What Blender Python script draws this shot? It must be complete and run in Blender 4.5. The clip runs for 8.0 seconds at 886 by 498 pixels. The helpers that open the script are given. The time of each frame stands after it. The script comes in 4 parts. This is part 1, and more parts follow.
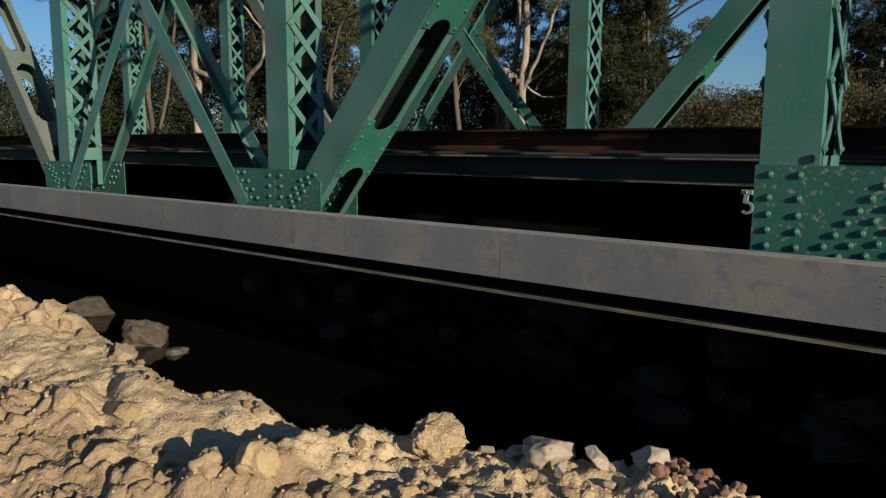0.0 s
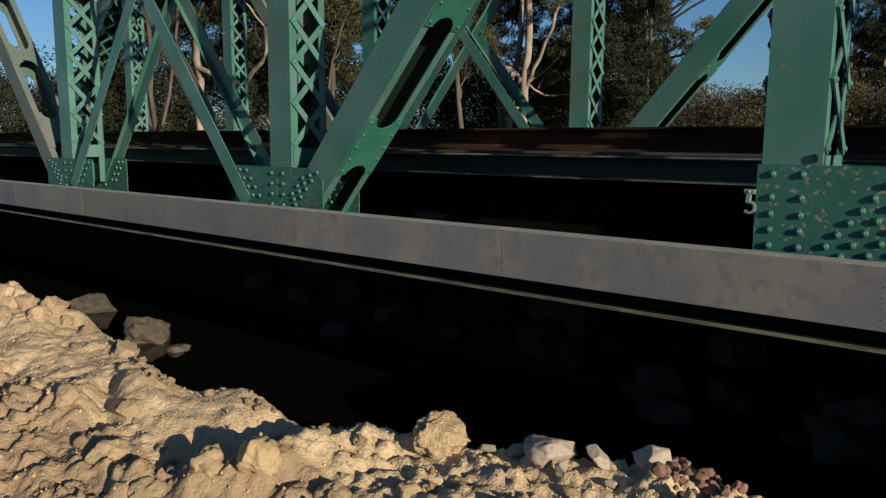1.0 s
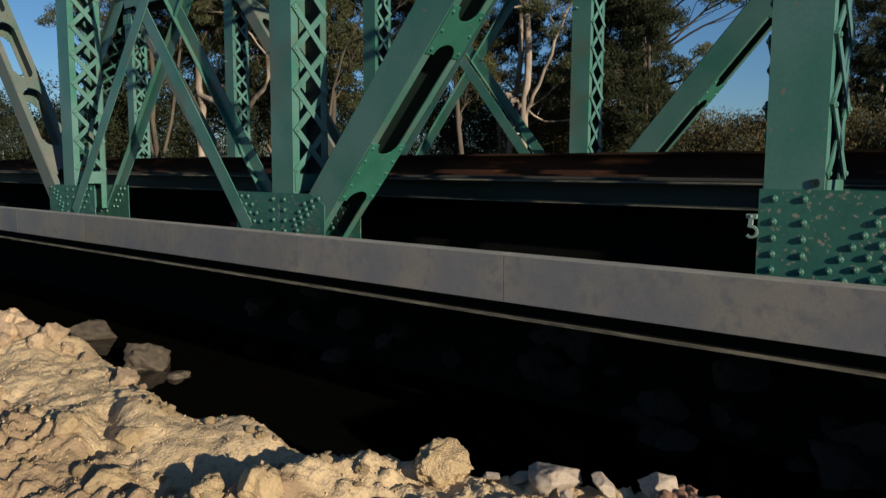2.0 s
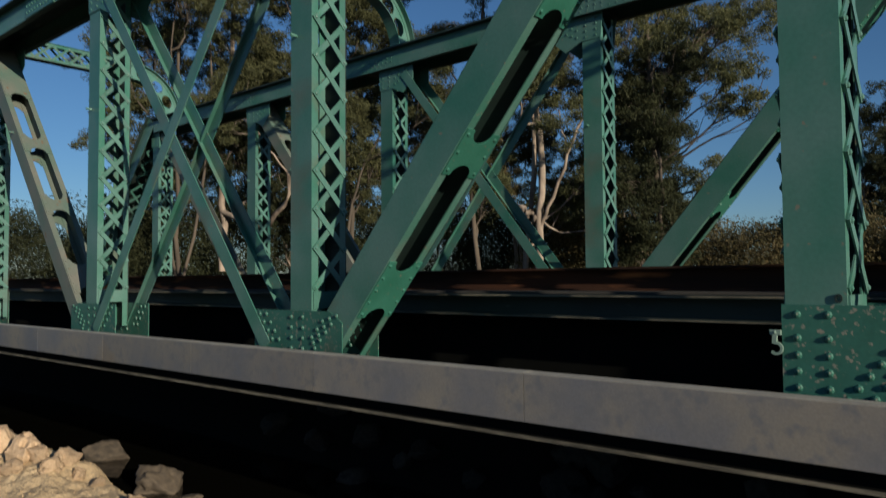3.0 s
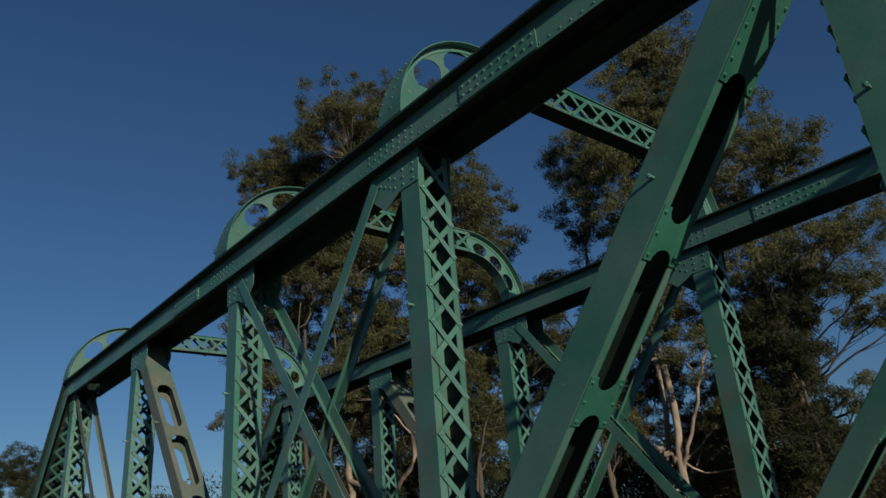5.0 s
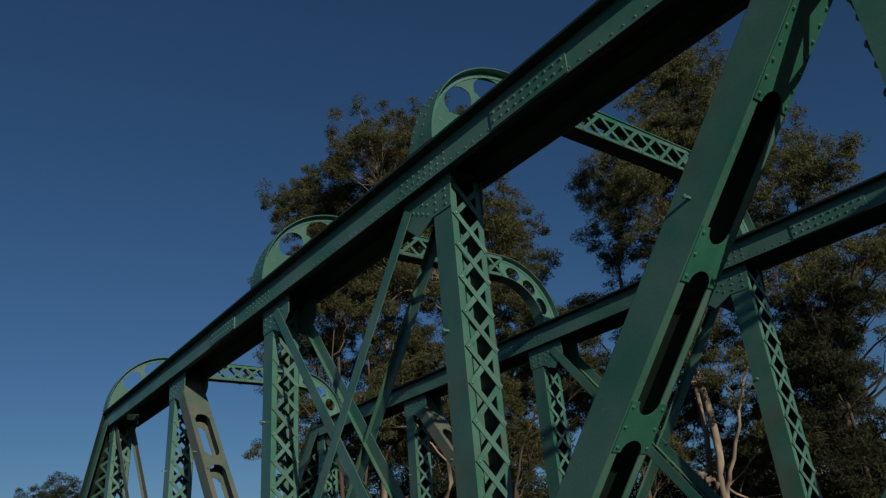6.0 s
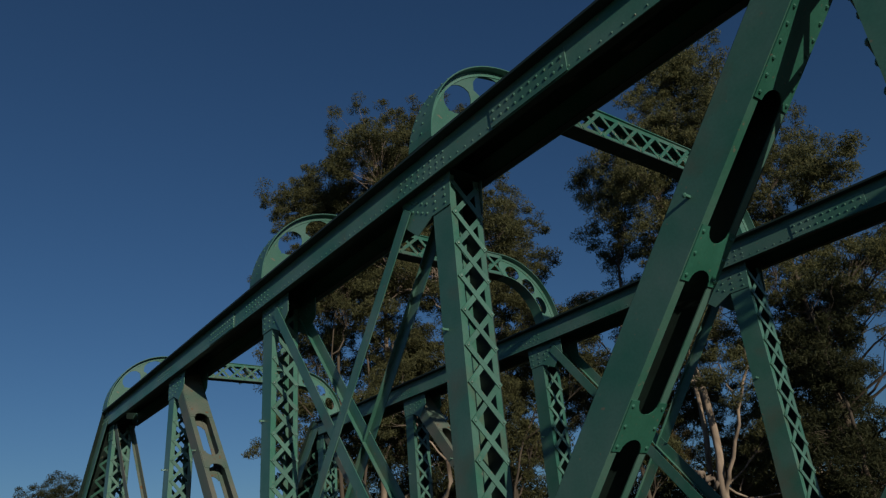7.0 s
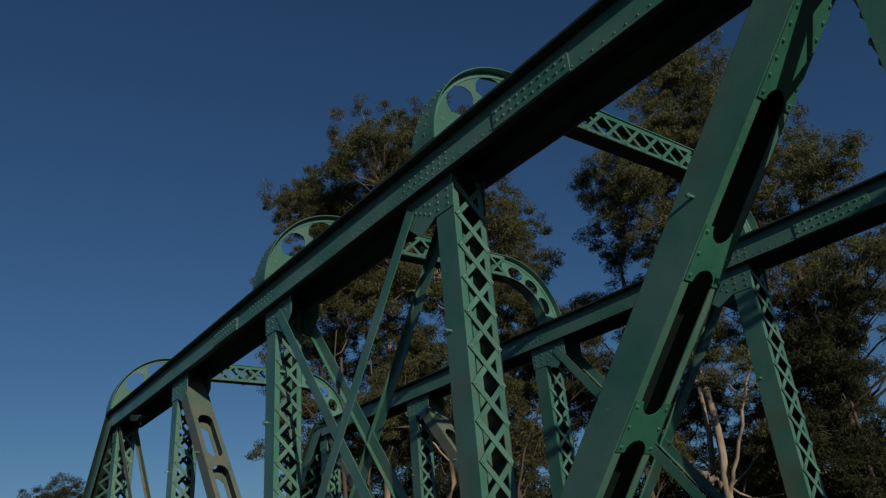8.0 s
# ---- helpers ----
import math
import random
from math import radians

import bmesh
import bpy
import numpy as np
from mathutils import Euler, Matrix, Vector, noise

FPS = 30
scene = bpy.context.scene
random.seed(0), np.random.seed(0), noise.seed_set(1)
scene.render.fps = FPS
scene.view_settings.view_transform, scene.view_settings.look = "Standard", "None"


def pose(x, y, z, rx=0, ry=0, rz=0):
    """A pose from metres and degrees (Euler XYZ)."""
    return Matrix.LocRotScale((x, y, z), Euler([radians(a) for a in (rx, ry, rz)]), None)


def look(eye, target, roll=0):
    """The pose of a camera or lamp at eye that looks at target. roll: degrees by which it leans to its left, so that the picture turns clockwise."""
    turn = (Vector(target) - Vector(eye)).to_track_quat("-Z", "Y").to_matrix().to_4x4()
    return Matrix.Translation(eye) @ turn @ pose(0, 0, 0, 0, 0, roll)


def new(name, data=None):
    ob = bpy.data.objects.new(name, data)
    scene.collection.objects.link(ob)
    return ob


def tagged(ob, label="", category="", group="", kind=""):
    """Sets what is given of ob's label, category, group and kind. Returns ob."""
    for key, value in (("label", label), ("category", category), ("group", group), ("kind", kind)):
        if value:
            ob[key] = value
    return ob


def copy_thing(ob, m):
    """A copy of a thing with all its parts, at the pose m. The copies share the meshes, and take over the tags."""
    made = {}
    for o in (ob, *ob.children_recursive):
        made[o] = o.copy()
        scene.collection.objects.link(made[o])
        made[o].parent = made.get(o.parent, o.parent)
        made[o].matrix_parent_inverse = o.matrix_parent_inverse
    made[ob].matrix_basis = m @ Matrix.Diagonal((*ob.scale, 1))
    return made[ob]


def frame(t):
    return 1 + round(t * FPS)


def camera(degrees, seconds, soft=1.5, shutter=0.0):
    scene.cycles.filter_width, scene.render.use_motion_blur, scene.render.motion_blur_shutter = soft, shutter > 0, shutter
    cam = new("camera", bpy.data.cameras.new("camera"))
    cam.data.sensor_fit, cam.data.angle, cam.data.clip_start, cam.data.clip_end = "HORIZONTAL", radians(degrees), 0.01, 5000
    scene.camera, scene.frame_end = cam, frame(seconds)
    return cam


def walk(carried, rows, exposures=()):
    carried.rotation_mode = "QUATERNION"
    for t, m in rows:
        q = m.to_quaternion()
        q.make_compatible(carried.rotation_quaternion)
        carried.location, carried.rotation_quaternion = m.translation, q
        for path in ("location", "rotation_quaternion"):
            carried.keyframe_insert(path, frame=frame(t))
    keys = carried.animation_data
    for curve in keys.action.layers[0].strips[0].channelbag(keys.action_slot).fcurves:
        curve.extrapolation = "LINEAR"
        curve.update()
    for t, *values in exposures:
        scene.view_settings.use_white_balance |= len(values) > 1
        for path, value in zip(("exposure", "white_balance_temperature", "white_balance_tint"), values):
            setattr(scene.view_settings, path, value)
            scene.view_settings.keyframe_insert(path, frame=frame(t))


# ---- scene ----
cam = camera(62.19, 8.0, soft=1.3, shutter=0.4)
PATH = [
    (0.0, pose(1.426, -4.896, 0.243, 82.06, -0.29, 39.41)),
    (0.5, pose(1.425, -4.895, 0.243, 81.99, -0.33, 39.60)),
    (1.0, pose(1.424, -4.896, 0.244, 81.92, -0.49, 39.57)),
    (1.2, pose(1.424, -4.896, 0.244, 81.92, -0.49, 39.57)),
    (1.8, pose(1.418, -4.897, 0.244, 82.93, -0.38, 39.60)),
    (2.3, pose(1.401, -4.900, 0.245, 85.83, -0.09, 39.70)),
    (2.5, pose(1.400, -4.886, 0.272, 87.36, 0.21, 39.99)),
    (3.0, pose(1.402, -4.892, 0.303, 92.47, 0.41, 40.91)),
    (3.5, pose(1.403, -4.883, 0.315, 98.15, 1.23, 42.60)),
    (4.0, pose(1.394, -4.875, 0.323, 104.04, 2.07, 45.29)),
    (4.5, pose(1.372, -4.871, 0.349, 108.62, 3.26, 47.91)),
    (5.0, pose(1.370, -4.887, 0.372, 112.21, 4.38, 51.07)),
    (5.2, pose(1.370, -4.887, 0.372, 112.96, 4.43, 52.01)),
    (5.8, pose(1.353, -4.916, 0.378, 114.27, 4.47, 53.61)),
    (6.5, pose(1.351, -4.919, 0.378, 114.43, 4.48, 53.81)),
    (7.0, pose(1.343, -4.907, 0.383, 114.29, 4.48, 53.71)),
    (7.5, pose(1.341, -4.912, 0.384, 114.43, 4.55, 53.77)),
    (8.0, pose(1.338, -4.916, 0.383, 114.39, 4.58, 53.95)),
]
KELVIN, TINT = 5150, 8
EXPOSURES = [(t, e + 0.45, KELVIN, TINT) for t, e in ((0.0, 0.07), (1.2, 0.07), (2.5, -0.02), (3.5, -0.2), (4.5, -0.4), (5.2, -0.62), (6.3, -0.82), (8.0, -0.82))]
walk(cam, PATH, EXPOSURES)

# ---------------------------------------------------------------- light
SUN = Vector((1.0, -0.24, 0.25)).normalized()
world = bpy.data.worlds.new("world")
scene.world = world
world.use_nodes = True
wn = world.node_tree.nodes
sky = wn.new("ShaderNodeTexSky")
sky.sky_type = "NISHITA"
sky.sun_disc = False
sky.sun_elevation = math.asin(SUN.z)
sky.sun_rotation = math.atan2(SUN.x, SUN.y)
sky.air_density, sky.dust_density, sky.ozone_density = 1.0, 0.25, 3.0
wn["Background"].inputs["Strength"].default_value = 0.05
world.node_tree.links.new(sky.outputs["Color"], wn["Background"].inputs["Color"])
lamp = bpy.data.lights.new("sun", "SUN")
lamp.energy, lamp.angle, lamp.color = 5.0, radians(0.5), (1.0, 0.76, 0.46)
sun = new("sun", lamp)
sun.matrix_world = look(SUN * 60, (0, 0, 0))


# ---------------------------------------------------------------- materials
def material(name, base, rough, second=None, scale=4.0, amount=0.5, fine=60.0, bump=0.2, metallic=0.0,
             spots=None, spot_scale=12.0, spot_cut=0.66, spec=0.5, per_object=0.0, distance=0.004, stretch=(1, 1, 1), spot_soft=0.05, stain=None):
    """A painted, earthen or metal surface: two scales of tone, spots of another colour, fine relief."""
    m = bpy.data.materials.new(name)
    m.use_nodes = True
    n, l = m.node_tree.nodes, m.node_tree.links
    b = n["Principled BSDF"]
    b.inputs["Roughness"].default_value = rough
    b.inputs["Metallic"].default_value = metallic
    b.inputs["Specular IOR Level"].default_value = spec
    co = n.new("ShaderNodeTexCoord")
    mp = n.new("ShaderNodeMapping")
    mp.inputs["Scale"].default_value = stretch
    l.new(co.outputs["Object"], mp.inputs["Vector"])
    big = n.new("ShaderNodeTexNoise")
    big.inputs["Scale"].default_value, big.inputs["Detail"].default_value = scale, 6
    small = n.new("ShaderNodeTexNoise")
    small.inputs["Scale"].default_value, small.inputs["Detail"].default_value = fine, 7
    for t in (big, small):
        l.new(mp.outputs["Vector"], t.inputs["Vector"])
    mix = n.new("ShaderNodeMixRGB")
    mix.inputs[1].default_value = (*base, 1)
    mix.inputs[2].default_value = (*(second or [c * 0.7 for c in base]), 1)
    ramp = n.new("ShaderNodeMapRange")
    ramp.inputs[1].default_value, ramp.inputs[2].default_value = 0.35, 0.68
    ramp.inputs[4].default_value = amount
    l.new(big.outputs["Fac"], ramp.inputs[0])
    l.new(ramp.outputs[0], mix.inputs[0])
    out = mix.outputs[0]
    grain = n.new("ShaderNodeMixRGB")
    grain.blend_type = "MULTIPLY"
    grain.inputs[0].default_value = 0.35
    l.new(out, grain.inputs[1])
    l.new(small.outputs["Fac"], grain.inputs[2])
    bright = n.new("ShaderNodeMixRGB")
    bright.blend_type = "MULTIPLY"
    bright.inputs[0].default_value = 1.0
    bright.inputs[2].default_value = (1.2, 1.2, 1.2, 1)
    l.new(grain.outputs[0], bright.inputs[1])
    out = bright.outputs[0]
    if spots:
        sp = n.new("ShaderNodeTexNoise")
        sp.inputs["Scale"].default_value, sp.inputs["Detail"].default_value = spot_scale, 9
        l.new(mp.outputs["Vector"], sp.inputs["Vector"])
        cut = n.new("ShaderNodeMapRange")
        cut.inputs[1].default_value, cut.inputs[2].default_value = spot_cut, spot_cut + spot_soft
        l.new(sp.outputs["Fac"], cut.inputs[0])
        over = n.new("ShaderNodeMixRGB")
        over.inputs[2].default_value = (*spots, 1)
        l.new(cut.outputs[0], over.inputs[0])
        l.new(out, over.inputs[1])
        out = over.outputs[0]
    if stain:
        sn = n.new("ShaderNodeTexNoise")
        sn.inputs["Scale"].default_value, sn.inputs["Detail"].default_value = 1.1, 7
        l.new(mp.outputs["Vector"], sn.inputs["Vector"])
        fade = n.new("ShaderNodeMapRange")
        fade.inputs[1].default_value, fade.inputs[2].default_value, fade.inputs[4].default_value = 0.58, 0.78, 0.85
        l.new(sn.outputs["Fac"], fade.inputs[0])
        wash = n.new("ShaderNodeMixRGB")
        wash.inputs[2].default_value = (*stain, 1)
        l.new(fade.outputs[0], wash.inputs[0])
        l.new(out, wash.inputs[1])
        out = wash.outputs[0]
    if per_object:
        info = n.new("ShaderNodeObjectInfo")
        rng = n.new("ShaderNodeMapRange")
        rng.inputs[3].default_value, rng.inputs[4].default_value = 1 - per_object, 1 + per_object
        l.new(info.outputs["Random"], rng.inputs[0])
        vary = n.new("ShaderNodeVectorMath")
        vary.operation = "SCALE"
        l.new(out, vary.inputs[0])
        l.new(rng.outputs[0], vary.inputs["Scale"])
        out = vary.outputs[0]
    l.new(out, b.inputs["Base Color"])
    bp = n.new("ShaderNodeBump")
    bp.inputs["Strength"].default_value, bp.inputs["Distance"].default_value = bump, distance
    l.new(small.outputs["Fac"], bp.inputs["Height"])
    l.new(bp.outputs[0], b.inputs["Normal"])
    return m


GREEN = material("green_paint", (0.088, 0.168, 0.146), 0.36, (0.036, 0.128, 0.092), scale=1.3, amount=1.0, fine=35, bump=0.12,
                 spots=(0.15, 0.145, 0.11), spot_scale=17, spot_cut=0.66, stain=(0.105, 0.082, 0.055), per_object=0.16)
GREEN_WORN = material("worn_green_paint", (0.036, 0.120, 0.094), 0.5, (0.026, 0.094, 0.068), scale=3, amount=0.8, fine=40, bump=0.2,
                      spots=(0.20, 0.195, 0.155), spot_scale=30, spot_cut=0.60, spot_soft=0.06, stain=(0.10, 0.07, 0.045), per_object=0.06)
FRESH = material("glossy_fresh_green_paint", (0.040, 0.136, 0.100), 0.40, (0.028, 0.108, 0.076), scale=3.0, amount=1.0, fine=40, bump=0.15,
                 spots=(0.13, 0.13, 0.10), spot_scale=24, spot_cut=0.66, stain=(0.085, 0.075, 0.045), per_object=0.12)
# rust, with orange streaks that also paint sunlight leaking onto the beam
RUST = material("rusty_sun_streaked_steel", (0.060, 0.026, 0.014), 0.85, (0.016, 0.010, 0.008), scale=2.2, amount=1.0, fine=50, bump=0.4, spec=0.2,
                spots=(0.32, 0.125, 0.04), spot_scale=3.2, spot_cut=0.565, spot_soft=0.14, stretch=(0.3, 1, 2.5))
GREY = material("grey_fascia_paint", (0.205, 0.188, 0.165), 0.36, (0.130, 0.135, 0.160), scale=1.7, amount=1.0, fine=60, bump=0.15,
                spots=(0.138, 0.138, 0.148), spot_scale=11, spot_cut=0.52, spot_soft=0.16, per_object=0.10, stain=(0.20, 0.158, 0.105))
LIP = material("weathered_edge_board", (0.21, 0.185, 0.135), 0.85, (0.05, 0.045, 0.035), scale=14, amount=1.0, fine=90, bump=0.8, stretch=(0.25, 1, 3))
FADED = material("faded_rust_stained_paint", (0.145, 0.145, 0.125), 0.6, (0.065, 0.125, 0.10), scale=1.6, amount=0.8, fine=35, bump=0.2,
                 spots=(0.14, 0.085, 0.045), spot_scale=6, spot_cut=0.64)
# dark copy of the green paint: dirt plus shade put into its colour
DIRTY_SHADED = material("dirty_shaded_green", (0.013, 0.029, 0.025), 0.6, (0.008, 0.014, 0.013), scale=2, amount=0.9, fine=40, bump=0.3,
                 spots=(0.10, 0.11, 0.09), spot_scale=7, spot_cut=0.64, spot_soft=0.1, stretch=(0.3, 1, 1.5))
PALE_EDGE = material("pale_edge", (0.36, 0.34, 0.30), 0.6, (0.24, 0.23, 0.21), scale=4, amount=0.9, fine=50, bump=0.2)
PALE = material("pale_green_iron", (0.20, 0.28, 0.24), 0.55, (0.12, 0.18, 0.15), scale=12, fine=60, bump=0.2)
# near-black steel: the shade under the bridge is put into its colour
SHADE_BLACK = material("shade_black_steel", (0.006, 0.0065, 0.006), 0.95, (0.004, 0.004, 0.004), scale=2, fine=30, bump=0.2, spec=0.04)
SAND = material("dry_sandy_earth", (0.56, 0.425, 0.255), 0.95, (0.43, 0.318, 0.182), scale=1.6, amount=0.9, fine=60, bump=0.65,
                spots=(0.34, 0.265, 0.17), spot_scale=30, spot_cut=0.57, spec=0.15, distance=0.02)
CLOD = material("earth_clod", (0.58, 0.43, 0.245), 0.95, (0.46, 0.335, 0.185), scale=5, amount=0.9, fine=16, bump=1.0, spec=0.15,
                per_object=0.14, distance=0.02)
PINK = material("pinkish_earth", (0.58, 0.43, 0.28), 0.95, (0.46, 0.325, 0.20), scale=5, amount=0.9, fine=18, bump=1.0, spec=0.15, per_object=0.12, distance=0.02)
RED = material("reddish_earth", (0.33, 0.20, 0.135), 0.95, (0.17, 0.10, 0.07), scale=5, amount=0.9, fine=30, bump=0.6, spec=0.15, per_object=0.2, distance=0.01)
STONE = material("pale_limestone", (0.47, 0.39, 0.31), 0.9, (0.34, 0.27, 0.21), scale=6, amount=0.9, fine=60, bump=0.6, spec=0.2,
                 per_object=0.12, distance=0.01)
# grey stone with its colour lowered to stand in for the ditch's shade
DARKSTONE = material("shade_dark_grey_stone", (0.10, 0.078, 0.054), 0.85, (0.045, 0.036, 0.027), scale=4, amount=0.9, fine=50, bump=0.5,
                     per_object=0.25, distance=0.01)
BARK = material("pale_bark", (0.36, 0.29, 0.23), 0.9, (0.08, 0.06, 0.045), scale=2.4, amount=1.0, fine=14, bump=0.5,
                distance=0.02, stretch=(1, 1, 0.3))
DARK_BARK = material("dark_bark", (0.10, 0.08, 0.06), 0.95, (0.04, 0.032, 0.025), scale=1.6, amount=1.0, fine=14, bump=0.5, distance=0.02, stretch=(1, 1, 0.3))
ROAD = material("deck_planks", (0.05, 0.045, 0.04), 0.9, (0.03, 0.03, 0.028), scale=3, fine=40, bump=0.3)


def leaf_material(name, base, second):
    m = bpy.data.materials.new(name)
    m.use_nodes = True
    n, l = m.node_tree.nodes, m.node_tree.links
    b = n["Principled BSDF"]
    b.inputs["Roughness"].default_value = 0.65
    b.inputs["Specular IOR Level"].default_value = 0.2
    geo = n.new("ShaderNodeNewGeometry")
    mix = n.new("ShaderNodeMixRGB")
    mix.inputs[1].default_value, mix.inputs[2].default_value = (*base, 1), (*second, 1)
    l.new(geo.outputs["Random Per Island"], mix.inputs[0])
    l.new(mix.outputs[0], b.inputs["Base Color"])
    thin = n.new("ShaderNodeBsdfTranslucent")
    l.new(mix.outputs[0], thin.inputs["Color"])
    add = n.new("ShaderNodeMixShader")
    add.inputs[0].default_value = 0.45
    l.new(b.outputs[0], add.inputs[1])
    l.new(thin.outputs[0], add.inputs[2])
    l.new(add.outputs[0], n["Material Output"].inputs["Surface"])
    return m


LEAF = leaf_material("gum_leaf", (0.172, 0.170, 0.076), (0.066, 0.078, 0.037))
# darker copy of the gum leaf, inner crown shade put into its colour
LEAF_DEEP = leaf_material("shaded_gum_leaf", (0.145, 0.146, 0.064), (0.056, 0.064, 0.032))
LEAF_DARK = leaf_material("dark_leaf", (0.070, 0.075, 0.035), (0.032, 0.040, 0.020))
SCRUB = leaf_material("dry_scrub_leaf", (0.185, 0.145, 0.070), (0.085, 0.082, 0.036))


def water_material():
    m = bpy.data.materials.new("still_dark_water")
    m.use_nodes = True
    n, l = m.node_tree.nodes, m.node_tree.links
    b = n["Principled BSDF"]
    b.inputs["Base Color"].default_value = (0.004, 0.004, 0.003, 1)
    b.inputs["Roughness"].default_value = 0.04
    t = n.new("ShaderNodeTexNoise")
    t.inputs["Scale"].default_value = 5
    bp = n.new("ShaderNodeBump")
    bp.inputs["Strength"].default_value, bp.inputs["Distance"].default_value = 0.15, 0.02
    l.new(t.outputs["Fac"], bp.inputs["Height"])
    l.new(bp.outputs[0], b.inputs["Normal"])
    return m


WATER = water_material()


# ---------------------------------------------------------------- builders
def mesh_from(bm, name):
    me = bpy.data.meshes.new(name)
    bmesh.ops.recalc_face_normals(bm, faces=bm.faces)
    bm.to_mesh(me)
    bm.free()
    return me


def part(name, bm, mat, parent=None, label=""):
    me = bm if isinstance(bm, bpy.types.Mesh) else mesh_from(bm, name)
    if not me.materials:
        me.materials.append(mat)
    ob = new(name, me)
    ob.parent = parent
    return tagged(ob, label)


def box(bm, x0, x1, y0, y1, z0, z1):
    v = [bm.verts.new((x, y, z)) for x in (x0, x1) for y in (y0, y1) for z in (z0, z1)]
    for f in ((0, 1, 3, 2), (4, 6, 7, 5), (0, 4, 5, 1), (2, 3, 7, 6), (0, 2, 6, 4), (1, 5, 7, 3)):
        bm.faces.new([v[i] for i in f])


def bar(bm, a, b, wide, thick):
    """A straight bar from a to b with half-extent vectors wide and thick."""
    a, b, wide, thick = Vector(a), Vector(b), Vector(wide), Vector(thick)
    v = [bm.verts.new(p + i * wide + j * thick) for p in (a, b) for i in (-1, 1) for j in (-1, 1)]
    for f in ((0, 1, 3, 2), (4, 6, 7, 5), (0, 4, 5, 1), (2, 3, 7, 6), (0, 2, 6, 4), (1, 5, 7, 3)):
        bm.faces.new([v[i] for i in f])


def plate(bm, outline, origin, u, v, n):
    """A plate with the given outline (pairs along u and v), n thick."""
    o, u, v, n = Vector(origin), Vector(u), Vector(v), Vector(n)
    low = [bm.verts.new(o + a * u + b * v) for a, b in outline]
    top = [bm.verts.new(o + a * u + b * v + n) for a, b in outline]
    bm.faces.new(low)
    bm.faces.new(top[::-1])
    k = len(low)
    for i in range(k):
        bm.faces.new((low[i], low[(i + 1) % k], top[(i + 1) % k], top[i]))


def strip_plate(bm, inner, outer, origin, u, v, n):
    """A curved plate between two runs of points of equal length."""
    o, u, v, n = Vector(origin), Vector(u), Vector(v), Vector(n)
    rows = [[bm.verts.new(o + a * u + b * v + s * n) for a, b in run] for s in (0, 1) for run in (inner, outer)]
    i0, o0, i1, o1 = rows
    for k in range(len(i0) - 1):
        bm.faces.new((i0[k], i0[k + 1], o0[k + 1], o0[k]))
        bm.faces.new((i1[k], o1[k], o1[k + 1], i1[k + 1]))
        bm.faces.new((i0[k], i1[k], i1[k + 1], i0[k + 1]))
        bm.faces.new((o0[k], o0[k + 1], o1[k + 1], o1[k]))
    for k in (0, -1):
        bm.faces.new((i0[k], o0[k], o1[k], i1[k]))


def dome(bm, c, n, r, seg=8):
    """A rivet head."""
    c, n = Vector(c), Vector(n).normalized()
    u = n.orthogonal().normalized()
    w = n.cross(u)
    rings = []
    for ang in (0.0, 0.75):
        rr, h = r * math.cos(ang), r * 0.8 * math.sin(ang)
        rings.append([bm.verts.new(c + n * h + (u * math.cos(t) + w * math.sin(t)) * rr)
                      for t in [2 * math.pi * i / seg for i in range(seg)]])
    for i in range(seg):
        bm.faces.new((rings[0][i], rings[0][(i + 1) % seg], rings[1][(i + 1) % seg], rings[1][i]))
    tip = bm.verts.new(c + n * r * 0.8)
    for i in range(seg):
        bm.faces.new((rings[1][i], rings[1][(i + 1) % seg], tip))


def empty(name, m=None):
    ob = new(name)
    if m is not None:
        ob.matrix_basis = m
    return ob


# ---------------------------------------------------------------- the truss
PANEL, POST_W, DEPTH = 5.0, 0.35, 0.48
CHORD_Z, CHORD_TOP = 4.86, 5.22
MIDDLE = -14.65  # twice the middle of the span
FAR = 6.24       # from truss to truss
X_AX, Y_AX, Z_AX = Vector((1, 0, 0)), Vector((0, 1, 0)), Vector((0, 0, 1))


def rivet_mesh(r, n=(0, -1, 0)):
    bm = bmesh.new()
    dome(bm, (0, 0, 0), n, r)
    me = mesh_from(bm, "rivet")
    me.materials.append(GREEN_WORN)
    return me


RIVET = rivet_mesh(0.026)


def lace_mesh(lean, face):
    """One lacing bar of a post, with a rivet at both ends."""
    bm = bmesh.new()
    y0, y1, rise = (0.045, DEPTH - 0.045, 0.205) if lean > 0 else (DEPTH - 0.045, 0.045, 0.205)
    a, b = Vector((0, y0, -rise)), Vector((0, y1, rise))
    along = (b - a).normalized()
    bar(bm, a - along * 0.03, b + along * 0.03, along.cross(X_AX) * 0.032, X_AX * 0.006)
    for p in (a, b):
        dome(bm, p + X_AX * 0.006 * face, X_AX * face, 0.022, 6)
    me = mesh_from(bm, "lace_bar")
    me.materials.append(GREEN)
    return me


LACE = {(s, f): lace_mesh(s, f) for s in (1, -1) for f in (1, -1)}


def channel(w, d, t=0.012):
    return [(0, 0), (w, 0), (w, d), (w - t, d), (w - t, t), (t, t), (t, d), (0, d)]


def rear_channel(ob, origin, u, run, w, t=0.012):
    """Channel on the far side of a member: web darkened as inner shade, painted flanges."""
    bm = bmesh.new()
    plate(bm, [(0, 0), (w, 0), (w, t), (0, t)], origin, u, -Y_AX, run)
    part("channel_web", bm, DIRTY_SHADED, ob, "rear web coloured dark for the shade inside")
    for a in (0.0, w - t):
        bm = bmesh.new()
        plate(bm, [(a, t), (a + t, t), (a + t, 0.09), (a, 0.09)], origin, u, -Y_AX, run)
        part("channel_flange", bm, GREEN, ob)


